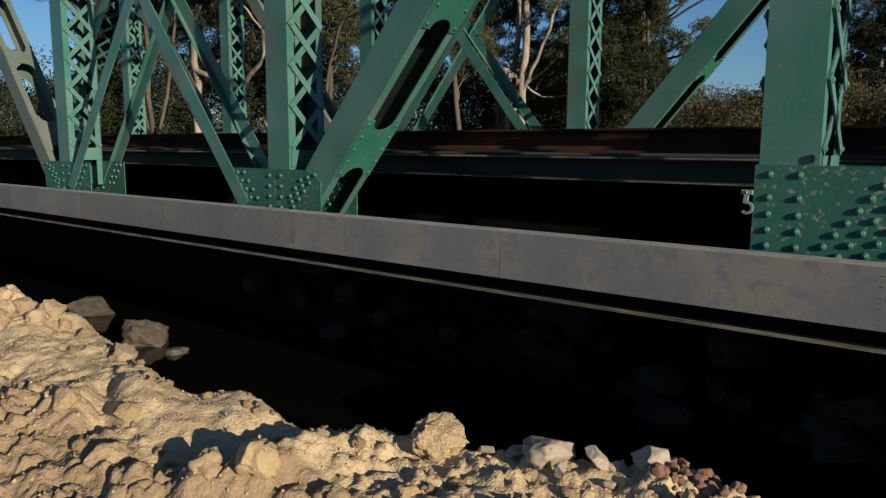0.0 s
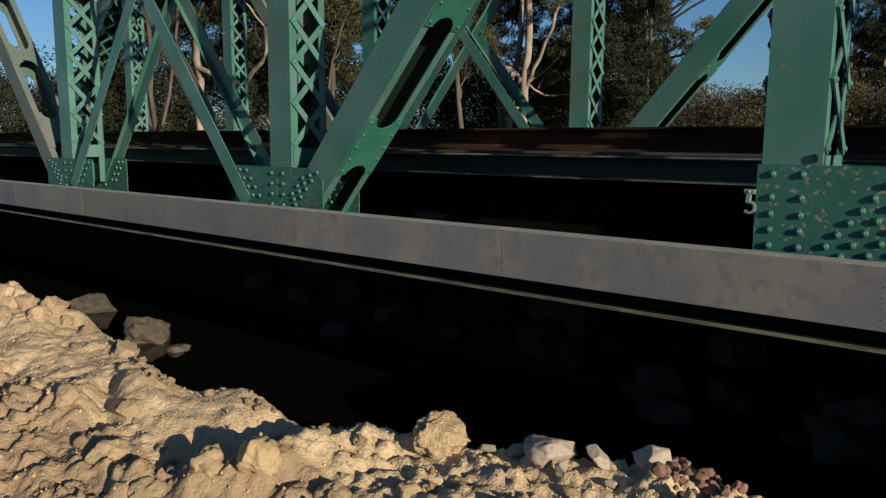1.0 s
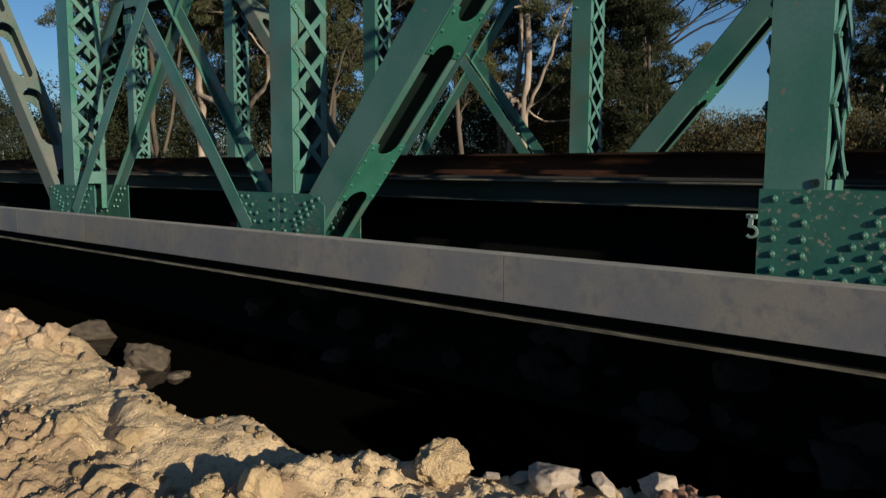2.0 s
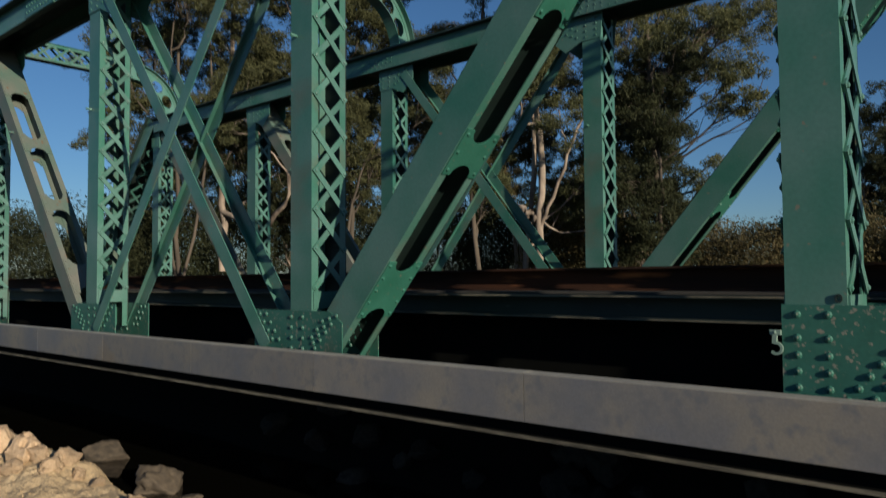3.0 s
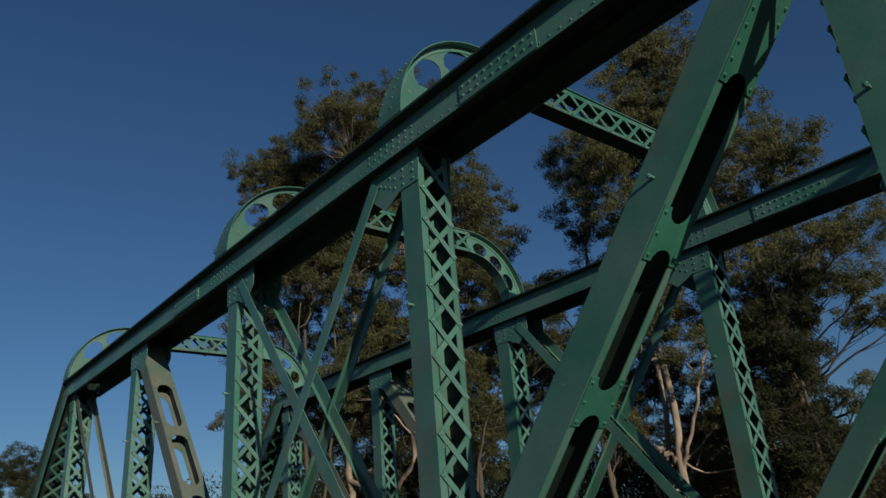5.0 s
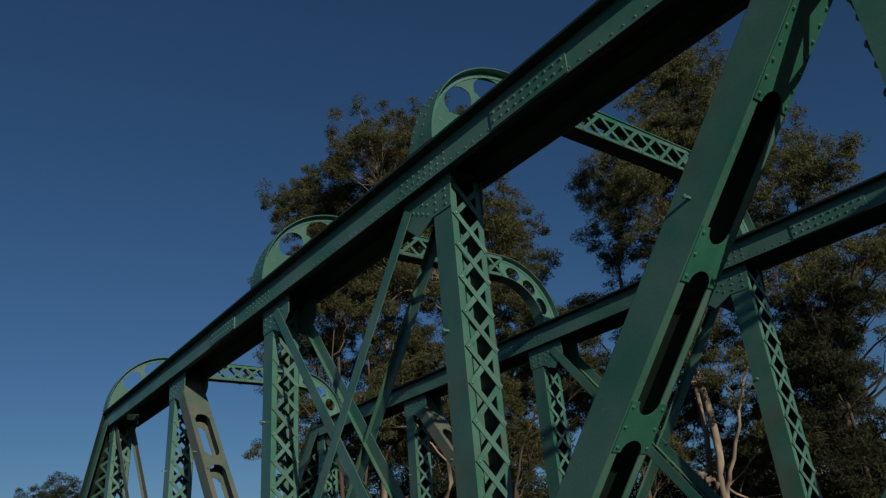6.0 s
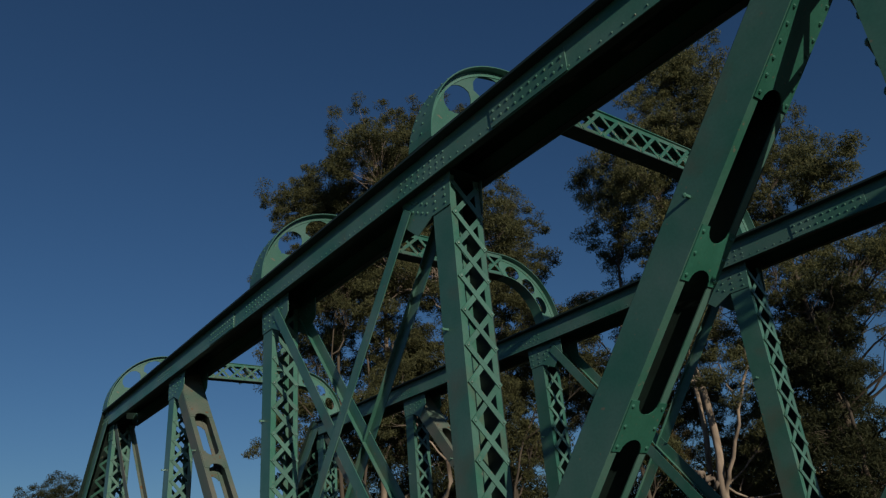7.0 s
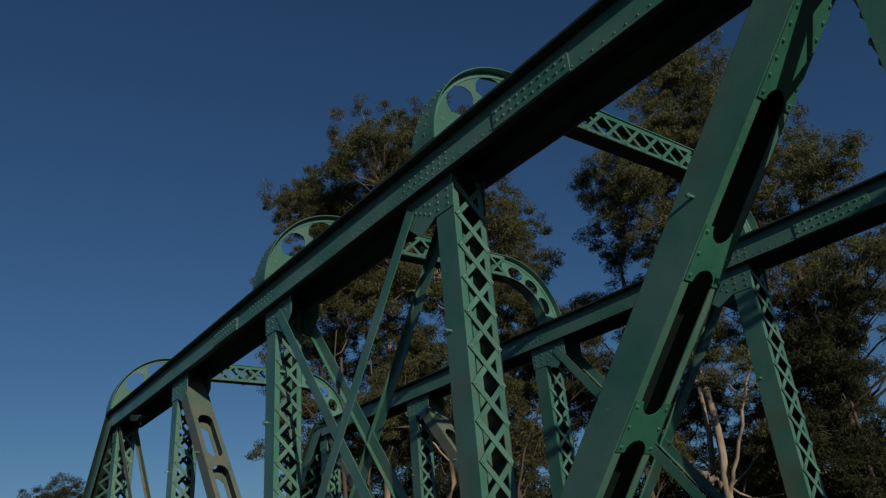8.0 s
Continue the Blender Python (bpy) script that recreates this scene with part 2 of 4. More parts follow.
def post(truss, k):
    """Two channels, laced across on both sides, with a step bolt."""
    x = -PANEL * k
    ob = empty("post")
    ob.parent = truss
    bm = bmesh.new()
    plate(bm, channel(POST_W, 0.09), (x, 0, -0.35), X_AX, Y_AX, Z_AX * (CHORD_Z + 0.35))
    part("channel", bm, GREEN, ob)
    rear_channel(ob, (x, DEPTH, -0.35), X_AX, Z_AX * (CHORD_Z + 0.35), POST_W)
    pitch = 0.41
    count = 11
    for i in range(count):
        z = 0.24 + pitch * (i + 0.5)
        for f, xf in ((1, x + POST_W + 0.007), (-1, x - 0.007)):
            for lean, off in ((1, 0.0), (-1, 0.013)):
                shift = -0.18 if f < 0 and lean > 0 else 0.0
                lb = new("lace_bar", LACE[(lean, f)])
                lb.location = (xf + f * off, 0, z + shift)
                lb.parent = ob
    for f, xf in ((1, x + POST_W + 0.001), (-1, x - 0.013)):
        bm = bmesh.new()
        box(bm, xf, xf + 0.012, 0.02, DEPTH - 0.02, 0.02, 0.2)
        part("tie_plate", bm, GREEN, ob)
    bm = bmesh.new()
    c = Vector((x + 0.1, 0, 2.95))
    bar(bm, c, c - Y_AX * 0.07, X_AX * 0.012, Z_AX * 0.012)
    dome(bm, c - Y_AX * 0.07, (0, -1, 0), 0.024, 6)
    part("step_bolt", bm, GREEN, ob)
    return ob


def main_diagonal(truss, flip):
    """Heavy diagonal: two channels joined by batten plates with scooped ends."""
    ob = None
    def fx(p):
        return Vector((MIDDLE - p.x, p.y, p.z)) if flip else p
    a, b = Vector((-4.47, 0, -0.40)), Vector((0.02, 0, 4.87))
    along = (b - a).normalized()
    across = Vector((along.z, 0, -along.x))  # towards the lower edge
    half = 0.15
    if not flip:
        half = 0.18
        a, b = a - across * 0.03, b - across * 0.03
    ob = empty("diagonal")
    ob.parent = truss
    flipped = Vector((-1 if flip else 1, 1, 1))
    if not flip:
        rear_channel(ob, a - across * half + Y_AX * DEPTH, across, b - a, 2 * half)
    for y, d in ((0.0, 1), (DEPTH, -1))[:2 if flip else 1]:
        bm = bmesh.new()
        plate(bm, channel(2 * half, 0.09), fx(a - across * half) + Y_AX * y, across * flipped, Y_AX * d, (b - a) * flipped)
        part("channel", bm, FADED if flip else GREEN, ob)
    per = along.z
    spans = ((-0.05, 0.49), (1.26, 1.62), (2.44, 2.80), (3.60, 4.70))
    bm = bmesh.new()
    # added solid plate, coloured dark so the slots look like shaded hollows
    if not flip:
        plate(bm, [(0, 0.012), (0, DEPTH - 0.012), ((b - a).length, DEPTH - 0.012), ((b - a).length, 0.012)],
              fx(a - across * (half + 0.001)), along * flipped, Y_AX, -across * flipped * 0.012)
        part("cover_plate", bm, DIRTY_SHADED, ob, "cover plate in green darkened for shade")
    for lo, hi in spans:
        for e in ((1, -1) if flip else (1,)):
            low = a.z + across.z * half
            s0, s1 = (lo - low) / per, (hi - low) / per
            def scoop(s, d):
                pts = []
                for i in range(9):
                    t = math.pi * i / 8
                    pts.append((s + d * 0.12 * math.sin(t), DEPTH / 2 - 0.13 * math.cos(t)))
                return pts
            outline = [(s0, 0.012)] + scoop(s0, 1) + [(s0, DEPTH - 0.012), (s1, DEPTH - 0.012)]
            if hi < 4:
                outline += scoop(s1, -1)[::-1]
            outline += [(s1, 0.012)]
            bm = bmesh.new()
            base = a + across * (half + 0.001) * e
            u, n = along, across * 0.012 * e
            if flip:
                u, n = Vector((-u.x, 0, u.z)), Vector((-n.x, 0, n.z))
            plate(bm, outline, fx(base), u, Y_AX, n)
            for y in (0.05, DEPTH - 0.05):
                k = max(2, int((s1 - s0) / 0.13))
                for i in range(k):
                    s = s0 + 0.05 + (s1 - s0 - 0.1) * i / (k - 1)
                    p = fx(base + along * s + across * 0.012 * e)
                    dome(bm, p + Y_AX * y, n, 0.02, 6)
            part("batten_plate", bm, FADED if flip else FRESH, ob, "riveted plate with scooped ends")
    for s in (4.5,):
        bm = bmesh.new()
        c = fx(a + along * s - across * 0.02)
        bar(bm, c, c - Y_AX * 0.07, X_AX * 0.012, Z_AX * 0.012)
        dome(bm, c - Y_AX * 0.07, (0, -1, 0), 0.024, 6)
        part("step_bolt", bm, GREEN, ob)


def flat_pair(truss, name, p, q, half=0.085, out=0.030, mat=None):
    """A tie of two angle bars, one in each plane of the truss."""
    p, q = Vector((p[0], 0, p[1])), Vector((q[0], 0, q[1]))
    along = (q - p).normalized()
    across = Vector((along.z, 0, -along.x))
    for y, s in ((0.0, 1), (DEPTH - 0.012, -1)):
        bm = bmesh.new()
        o = Y_AX * (y + 0.006 - out * s)
        bar(bm, p + o, q + o, across * half, Y_AX * 0.006)
        c = across * (half + 0.005) + Y_AX * (y + 0.006 - s * (out - 0.028))
        bar(bm, p + c, q + c, across * 0.006, Y_AX * 0.034)
        part(name, bm, mat or GREEN, truss)


def gusset(truss, k, outline, singles):
    """Gusset plates on both planes at the foot of a post; rivets in rows."""
    x0 = -PANEL * k
    for y in (-0.014, DEPTH + 0.002):
        bm = bmesh.new()
        plate(bm, outline, (x0, y, 0), X_AX, Z_AX, Y_AX * 0.012)
        ob = part("gusset_plate", bm, GREEN_WORN, truss, "riveted gusset plate with chipped paint")
        top = max(p[1] for p in outline)
        if k in (0, 3):
            spots = [(x, top - z) for x in (0.07, 0.245) for z in (0.06, 0.205, 0.31, 0.41, 0.51)]
            spots += [(0.70 - 0.06 * i + 0.085 * j, 0.03 - 0.076 * i - 0.055 * j) for j in range(4) for i in range(7)]
        else:
            spots = [(x, -0.07 - 0.11 * i) for x in (0.03, 0.22) for i in range(4)]
            spots += [(0.76 - 0.085 * i - 0.11 * j, -0.045 - 0.085 * i - 0.03 * j) for j in range(3) for i in range(5) if 0.76 - 0.085 * i - 0.11 * j > 0.33]
            spots += [(-0.53 + 0.075 * i + 0.12 * j, -0.05 - 0.09 * i) for j in range(2) for i in range(4) if 0.075 * i + 0.12 * j < 0.45]
        if k > 1:
            spots = [(POST_W - x, z) for x, z in spots]
        lo, hi = min(p[0] for p in outline) + 0.04, max(p[0] for p in outline) - 0.04
        spots = [(x, z) for x, z in spots if lo < x < hi and z > -0.6]
        if singles and y < 0:
            for a, b in spots:
                rv = new("rivet", RIVET)
                rv.location = (x0 + a, y, b)
                rv.parent = ob
        else:
            bm = bmesh.new()
            for a, b in spots:
                dome(bm, (x0 + a, y, b), (0, -1, 0), 0.026, 6)
            tagged(part("riveting", bm, GREEN_WORN, ob), kind="stuff")


def top_gusset(truss, k, left):
    """Plates that hang from the chord to hold post and diagonals."""
    x0 = -PANEL * k
    for y in (-0.014, DEPTH + 0.002):
        bm = bmesh.new()
        out = [(-0.62, 4.87), (0.40, 4.87), (0.36, 4.44), (-0.02, 4.44), (-0.33, 4.30), (-0.62, 4.55)]
        if left:
            out = [(POST_W - a, b) for a, b in out][::-1]
        if left is None:
            out = [(-0.06, 4.87), (0.41, 4.87), (0.41, 4.45), (-0.06, 4.45)]
        plate(bm, out, (x0, y, 0), X_AX, Z_AX, Y_AX * 0.012)
        ob = part("gusset_plate", bm, GREEN, truss)
        bm = bmesh.new()
        for i in range(4):
            for dx in (0.07, 0.27):
                dome(bm, (x0 + dx, y, 4.5 + 0.1 * i), (0, -1, 0), 0.02, 6)
            if left is not None:
                a = -0.1 - 0.1 * i
                a = POST_W - a if left else a
                dome(bm, (x0 + a, y, 4.52 + 0.05 * i), (0, -1, 0), 0.02, 6)
                dome(bm, (x0 + a, y, 4.65 + 0.05 * i), (0, -1, 0), 0.02, 6)
        tagged(part("riveting", bm, GREEN, ob), kind="stuff")


def top_chord(truss):
    x0, x1 = -19.72, 5.07
    ob = empty("top_chord")
    ob.parent = truss
    yo, yi = -0.14, DEPTH + 0.14
    for y, d in ((yo, 1), (yi, -1)):
        bm = bmesh.new()
        plate(bm, [(0, 0), (0, 0.36), (0.015, 0.36), (0.015, 0)], (x0, y, CHORD_Z), Y_AX * d, Z_AX, X_AX * (x1 - x0))
        part("web_plate", bm, GREEN, ob)
        # flanges and tie plates below carry the soffit's shade in their colour
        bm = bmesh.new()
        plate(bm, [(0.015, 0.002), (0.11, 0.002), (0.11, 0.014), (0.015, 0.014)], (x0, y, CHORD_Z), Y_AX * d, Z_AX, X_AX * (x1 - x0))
        part("bottom_flange", bm, DIRTY_SHADED, ob, "bottom flange coloured dark for soffit shade")
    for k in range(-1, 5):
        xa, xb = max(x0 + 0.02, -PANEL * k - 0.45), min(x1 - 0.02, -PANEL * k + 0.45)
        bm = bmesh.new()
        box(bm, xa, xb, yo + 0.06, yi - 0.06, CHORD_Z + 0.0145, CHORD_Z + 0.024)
        part("tie_plate", bm, DIRTY_SHADED, ob)
    # cover plate coloured dark for the shade beneath its overhang
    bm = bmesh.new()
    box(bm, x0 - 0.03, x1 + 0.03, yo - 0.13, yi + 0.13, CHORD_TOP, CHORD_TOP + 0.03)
    part("cover_plate", bm, DIRTY_SHADED, ob, "cover plate in green darkened for shade")
    for a, b in ((-3.64, -2.46), (-12.19, -11.01)):
        for y, s in ((yo, -1), (yi, 1)):
            bm = bmesh.new()
            lo, hi = sorted((y, y + s * 0.014))
            box(bm, a, b, lo, hi, CHORD_Z + 0.01, CHORD_Z + 0.29)
            for i in range(10):
                for z in (0.09, 0.20):
                    dome(bm, (a + 0.06 + i * (b - a - 0.12) / 9, y + s * 0.014, CHORD_Z + z), (0, s, 0), 0.02, 6)
            part("splice_plate", bm, GREEN, ob, "riveted splice plate")
    bm = bmesh.new()
    for y, s in ((yo, -1), (yi, 1)):
        x = x0 + 0.06
        while x < x1:
            dome(bm, (x, y, CHORD_Z + 0.05), (0, s, 0), 0.014, 5)
            x += 0.14
        for k in range(-1, 5):
            for i in range(8):
                for z in (0.12, 0.21):
                    dome(bm, (-PANEL * k - 0.45 + 0.13 * i, y, CHORD_Z + z), (0, s, 0), 0.018, 6)
    tagged(part("riveting", bm, GREEN, ob), kind="stuff")


def end_post(truss, flip):
    """Inclined box at the end of the span, with a plated outer side and lacing below."""
    def fx(p):
        return Vector((MIDDLE - p.x, p.y, p.z)) if flip else p
    a, b = Vector((-24.9, 0, -0.4)), Vector((-19.85, 0, CHORD_TOP))
    along = (b - a).normalized()
    across = Vector((-along.z, 0, along.x))
    bm = bmesh.new()
    def member(p, q, wide, thick):
        if flip:
            wide, thick = Vector((-wide.x, wide.y, wide.z)), Vector((-thick.x, thick.y, thick.z))
        bar(bm, fx(p), fx(q), wide, thick)
    for y in (-0.13, DEPTH + 0.13):
        member(a + Y_AX * y, b + Y_AX * y, across * 0.19, Y_AX * 0.008)
    ob = part("end_post", bm, GREEN, truss)
    # cover plate in the same paint, darkened to hold shade
    bm = bmesh.new()
    c = across * 0.2 + Y_AX * DEPTH / 2
    member(a + c, b + c, across * 0.008, Y_AX * 0.47)
    part("cover_plate", bm, DIRTY_SHADED, ob, "cover plate in green darkened for shade")
    length = (b - a).length
    count = 13
    for i in range(count):
        for s in (1, -1):
            p = a + along * (0.5 + i * (length - 1.0) / count) - across * 0.19
            q = p + along * (length - 1.0) / count
            bm = bmesh.new()
            y0, y1 = (0.0, DEPTH) if s > 0 else (DEPTH, 0.0)
            d = (q - p + Y_AX * (y1 - y0)).normalized()
            member(p + Y_AX * y0, q + Y_AX * y1, d.cross(across) * 0.03, across * (0.006 + 0.003 * s))
            part("lace_bar", bm, GREEN, ob)


def build_truss(y, brace):
    """One truss at y; brace: top and foot of the brace that falls towards the first post."""
    t = empty("bridge_truss", Matrix.Translation((0, y, 0)))
    for k in range(-1, 5):
        post(t, k)
    main_diagonal(t, False)
    main_diagonal(t, True)
    for p, q in (brace, ((-5.48, 4.72), (-9.60, -0.40))):
        flat_pair(t, "cross_brace", p, q, out=0.030 if p is brace[0] else 0.046)
    flat_pair(t, "tie_bar", (-19.55, 4.8), (-15.1, -0.3), 0.09, -0.02, FADED)
    flat_pair(t, "tie_bar", (MIDDLE + 19.55, 4.8), (MIDDLE + 15.1, -0.3), 0.09, -0.02)
    low = -0.72
    wide_right = [(-0.63, low), (0.84, low), (0.84, -0.11), (0.64, 0.0), (-0.63, 0.0)]
    tall = [(-0.02, low), (1.3, low), (1.3, 0.0), (1.15, 0.14), (-0.02, 0.14)]
    gusset(t, 1, wide_right, True)
    gusset(t, 2, [(POST_W - a, b) for a, b in wide_right][::-1], True)
    gusset(t, 0, tall, True)
    gusset(t, 3, [(POST_W - a, b) for a, b in tall][::-1], False)
    for k in (-1, 4):
        gusset(t, k, [(-0.2, low), (0.55, low), (0.55, 0.1), (-0.2, 0.1)], False)
    for k, left in ((-1, None), (0, False), (1, False), (2, True), (3, True), (4, None)):
        top_gusset(t, k, left)
    top_chord(t)
    end_post(t, False)
    end_post(t, True)
    chord = empty("bottom_chord")
    chord.parent = t
    for y in (0.01, DEPTH - 0.022):
        bm = bmesh.new()
        box(bm, -25.2, 10.5, y, y + 0.012, -0.82, -0.50)
        part("web_plate", bm, GREEN, chord)
    bm = bmesh.new()
    box(bm, -25.2, 10.5, 0.03, DEPTH - 0.03, -0.81, -0.80)
    part("bottom_plate", bm, GREEN, chord)
    return tagged(t, "green painted riveted steel truss of the bridge", "bridge truss", "trusses of the bridge")


build_truss(0.0, ((-9.50, 4.72), (-5.40, -0.40)))
build_truss(FAR, ((-9.30, 4.72), (-5.10, -0.40)))


def sway_frame(k):
    """Laced strut across both chords, with rounded, pierced ends that stand on them."""
    x = -PANEL * k + 0.11
    ob = empty("sway_frame", Matrix.Translation((x, 0, CHORD_TOP + 0.03)))
    c_near, c_far = 1.33, FAR + DEPTH - 1.33
    r_out, r_in, w = 1.55, 1.06, 0.28
    zc = 0.05
    ang = [math.pi / 2 * i / 20 for i in range(21)]
    def arc(c, s, r):
        return [(c - s * r * math.cos(t), zc + r * math.sin(t)) for t in ang]
    # pierced webs
    for c, s in ((c_near, 1), (c_far, -1)):
        for xf in (w / 2 - 0.006,):
            bm = bmesh.new()
            n = 72
            inner, outer = [], []
            holes = [radians(d) for d in ((41, 72) if s > 0 else (27, 50, 73))]
            long, high = (0.28, 0.195) if s > 0 else (0.20, 0.15)
            for i in range(n + 1):
                t = math.pi / 2 * i / n
                mid, gap = (r_out + r_in) / 2, 0.0
                for hc in holes:
                    d = abs(t - hc) * mid
                    if d < long:
                        gap = max(gap, high * math.sqrt(max(0.0, 1 - (d / long) ** 2)))
                inner.append((t, mid - 0.02 - gap))
                outer.append((t, mid - 0.02 + gap))
            def at(t, r):
                return (c - s * r * math.cos(t), zc + r * math.sin(t))
            strip_plate(bm, [at(t, r_in) for t, _ in inner], [at(t, r) for t, r in inner], (xf, 0, 0), Y_AX, Z_AX, X_AX * 0.012)
            strip_plate(bm, [at(t, r) for t, r in outer], [at(t, r_out) for t, _ in outer], (xf, 0, 0), Y_AX, Z_AX, X_AX * 0.012)
            part("pierced_web", bm, GREEN, ob, "curved web plate with oval holes")
        bm = bmesh.new()
        strip_plate(bm, arc(c, s, r_in), arc(c, s, r_in - 0.014), (0, 0, 0), Y_AX, Z_AX, X_AX * w)
        part("curved_flange", bm, GREEN, ob, "riveted curved flange")
        # outer flange, wider towards its foot
        def flare(t):
            return -0.22 * max(0.0, 1 - t / 1.05) ** 1.3
        bm = bmesh.new()
        rows = []
        for t in ang:
            rows.append([bm.verts.new((px, c - s * r * math.cos(t), zc + r * math.sin(t)))
                         for px, r in ((flare(t), r_out), (w, r_out), (w, r_out + 0.014), (flare(t), r_out + 0.014))])
        for p, q in zip(rows, rows[1:]):
            for i in range(4):
                bm.faces.new((p[i], p[(i + 1) % 4], q[(i + 1) % 4], q[i]))
        bm.faces.new(rows[0])
        bm.faces.new(rows[-1][::-1])
        bmesh.ops.recalc_face_normals(bm, faces=bm.faces)
        for i in range(1, 16):
            t = math.pi / 2 * i / 16
            for xr in (flare(t) + 0.05, (flare(t) + w) / 2 + 0.03):
                nrm = (0, -s * math.cos(t), math.sin(t))
                dome(bm, (xr, c - s * (r_out + 0.014) * math.cos(t), zc + (r_out + 0.014) * math.sin(t)), nrm, 0.018, 6)
        part("curved_flange", bm, GREEN, ob, "riveted curved flange flaring to its foot")
        # riveted angle along the outer edge of the web
        bm = bmesh.new()
        strip_plate(bm, arc(c, s, r_out - 0.075), arc(c, s, r_out - 0.001), (w / 2 + 0.0065, 0, 0), Y_AX, Z_AX, X_AX * 0.012)
        for i in range(1, 18):
            t = math.pi / 2 * i / 18
            dome(bm, (w / 2 + 0.018, c - s * (r_out - 0.04) * math.cos(t), zc + (r_out - 0.04) * math.sin(t)), (1, 0, 0), 0.014, 5)
        part("edge_angle", bm, GREEN, ob, "riveted edge angle")
        bm = bmesh.new()
        y0, y1 = sorted((c - s * (r_out + 0.02), c - s * (r_in - 0.05)))
        box(bm, -0.23, w + 0.02, y0, y1, 0.0, 0.018)
        part("base_plate", bm, GREEN, ob)
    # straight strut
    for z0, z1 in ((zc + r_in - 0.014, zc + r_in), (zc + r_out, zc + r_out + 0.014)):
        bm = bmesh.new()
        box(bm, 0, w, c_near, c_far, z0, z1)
        # lower flange coloured dark for the shade on its underside
        part("flange", bm, GREEN if z0 > zc + r_in else DIRTY_SHADED, ob)
    bm = bmesh.new()
    for z0, z1 in ((zc + r_in, zc + r_in + 0.08), (zc + r_out - 0.08, zc + r_out)):
        for xf in (0.03, w - 0.042):
            box(bm, xf, xf + 0.012, c_near, c_far, z0, z1)
    part("flange_angle", bm, GREEN, ob)
    n = 9
    step = (c_far - c_near) / n
    for i in range(n):
        for s in (1, -1):
            for xf in (0.024, w - 0.024):
                bm = bmesh.new()
                y0, y1 = c_near + i * step, c_near + (i + 1) * step
                z0, z1 = (zc + r_in + 0.04, zc + r_out - 0.04)
                if s < 0:
                    z0, z1 = z1, z0
                d = Vector((0, y1 - y0, z1 - z0)).normalized()
                bar(bm, (xf + 0.004 * s, y0, z0), (xf + 0.004 * s, y1, z1), d.cross(X_AX) * 0.03, X_AX * 0.004)
                part("lace_bar", bm, GREEN_WORN, ob)
    return tagged(ob, "green latticed cross strut with rounded pierced ends on the chords", "bridge strut", "cross struts of the bridge")


frame_one = sway_frame(1)
for k in (2, 4, -1):
    copy_thing(frame_one, Matrix.Translation((-PANEL * k + 0.11, 0, CHORD_TOP + 0.03)))

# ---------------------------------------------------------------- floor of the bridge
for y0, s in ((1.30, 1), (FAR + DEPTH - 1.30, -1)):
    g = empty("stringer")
    # stringer colour holds its dirt and the shadow it lies in
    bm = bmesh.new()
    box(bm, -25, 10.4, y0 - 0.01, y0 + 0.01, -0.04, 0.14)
    part("web", bm, DIRTY_SHADED, g)
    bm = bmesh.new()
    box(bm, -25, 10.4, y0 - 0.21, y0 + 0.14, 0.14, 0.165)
    part("top_flange", bm, DIRTY_SHADED, g)
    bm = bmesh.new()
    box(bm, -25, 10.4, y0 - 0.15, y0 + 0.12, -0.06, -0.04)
    part("bottom_flange", bm, DIRTY_SHADED, g)
    # pale strips paint the sunlight on the flange edges
    for ya, yb, za, zb in ((y0 - 0.2125, y0 - 0.21, 0.147, 0.160), (y0 - 0.1525, y0 - 0.15, -0.056, -0.046)):
        bm = bmesh.new()
        box(bm, -25, 10.4, ya, yb, za, zb)
        part("lit_edge", bm, LIP, g, "pale strip for the sunlit flange edge")
    # added near-black sheet, stands in for the shaded void under the deck
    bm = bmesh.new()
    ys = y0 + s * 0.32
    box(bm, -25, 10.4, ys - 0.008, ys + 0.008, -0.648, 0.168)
    part("shade_web", bm, SHADE_BLACK, g)
    tagged(g, "dirty green steel floor stringer darkened for shade, with pale edge strips", "stringer", "stringers of the bridge")
    r = empty("rusty_beam")
    y1 = y0 + s * 0.30
    bm = bmesh.new()
    box(bm, -25, 10.4, y1 - 0.012, y1 + 0.012, 0.215, 0.40)
    part("web", bm, RUST, r)
    bm = bmesh.new()
    box(bm, -25, 10.4, y1 - 0.10, y1 + 0.10, 0.195, 0.215)
    part("bottom_flange", bm, RUST, r)
    bm = bmesh.new()
    box(bm, -25, 10.4, y1 - 0.15, y1 + 0.15, 0.40, 0.42)
    part("top_flange", bm, RUST, r)
    tagged(r, "brown rusty steel beam along the bridge deck", "beam", "rusty beams of the deck")
bm = bmesh.new()
box(bm, -25, 10.4, 1.18, FAR + DEPTH - 1.18, 0.169, 0.193)
tagged(part("bridge_deck", bm, ROAD), "dark plank deck of the bridge in shade", "deck", kind="structure")
# added plate that stops sunlight reaching the ditch, coloured as shade
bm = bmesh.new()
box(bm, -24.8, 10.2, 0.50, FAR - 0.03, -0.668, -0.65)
tagged(part("sun_block_plate", bm, SHADE_BLACK), "added near-black plate that blocks sun under the deck", "floor plate", kind="structure")
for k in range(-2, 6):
    # girder colour is near-black in place of the shade below the deck
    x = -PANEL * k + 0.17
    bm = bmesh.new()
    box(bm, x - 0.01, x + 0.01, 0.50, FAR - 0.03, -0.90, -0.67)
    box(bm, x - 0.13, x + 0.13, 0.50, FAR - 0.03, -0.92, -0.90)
    tagged(part("floor_beam", bm, SHADE_BLACK), "steel cross girder under the deck, coloured dark for its shade", "girder", "cross girders")

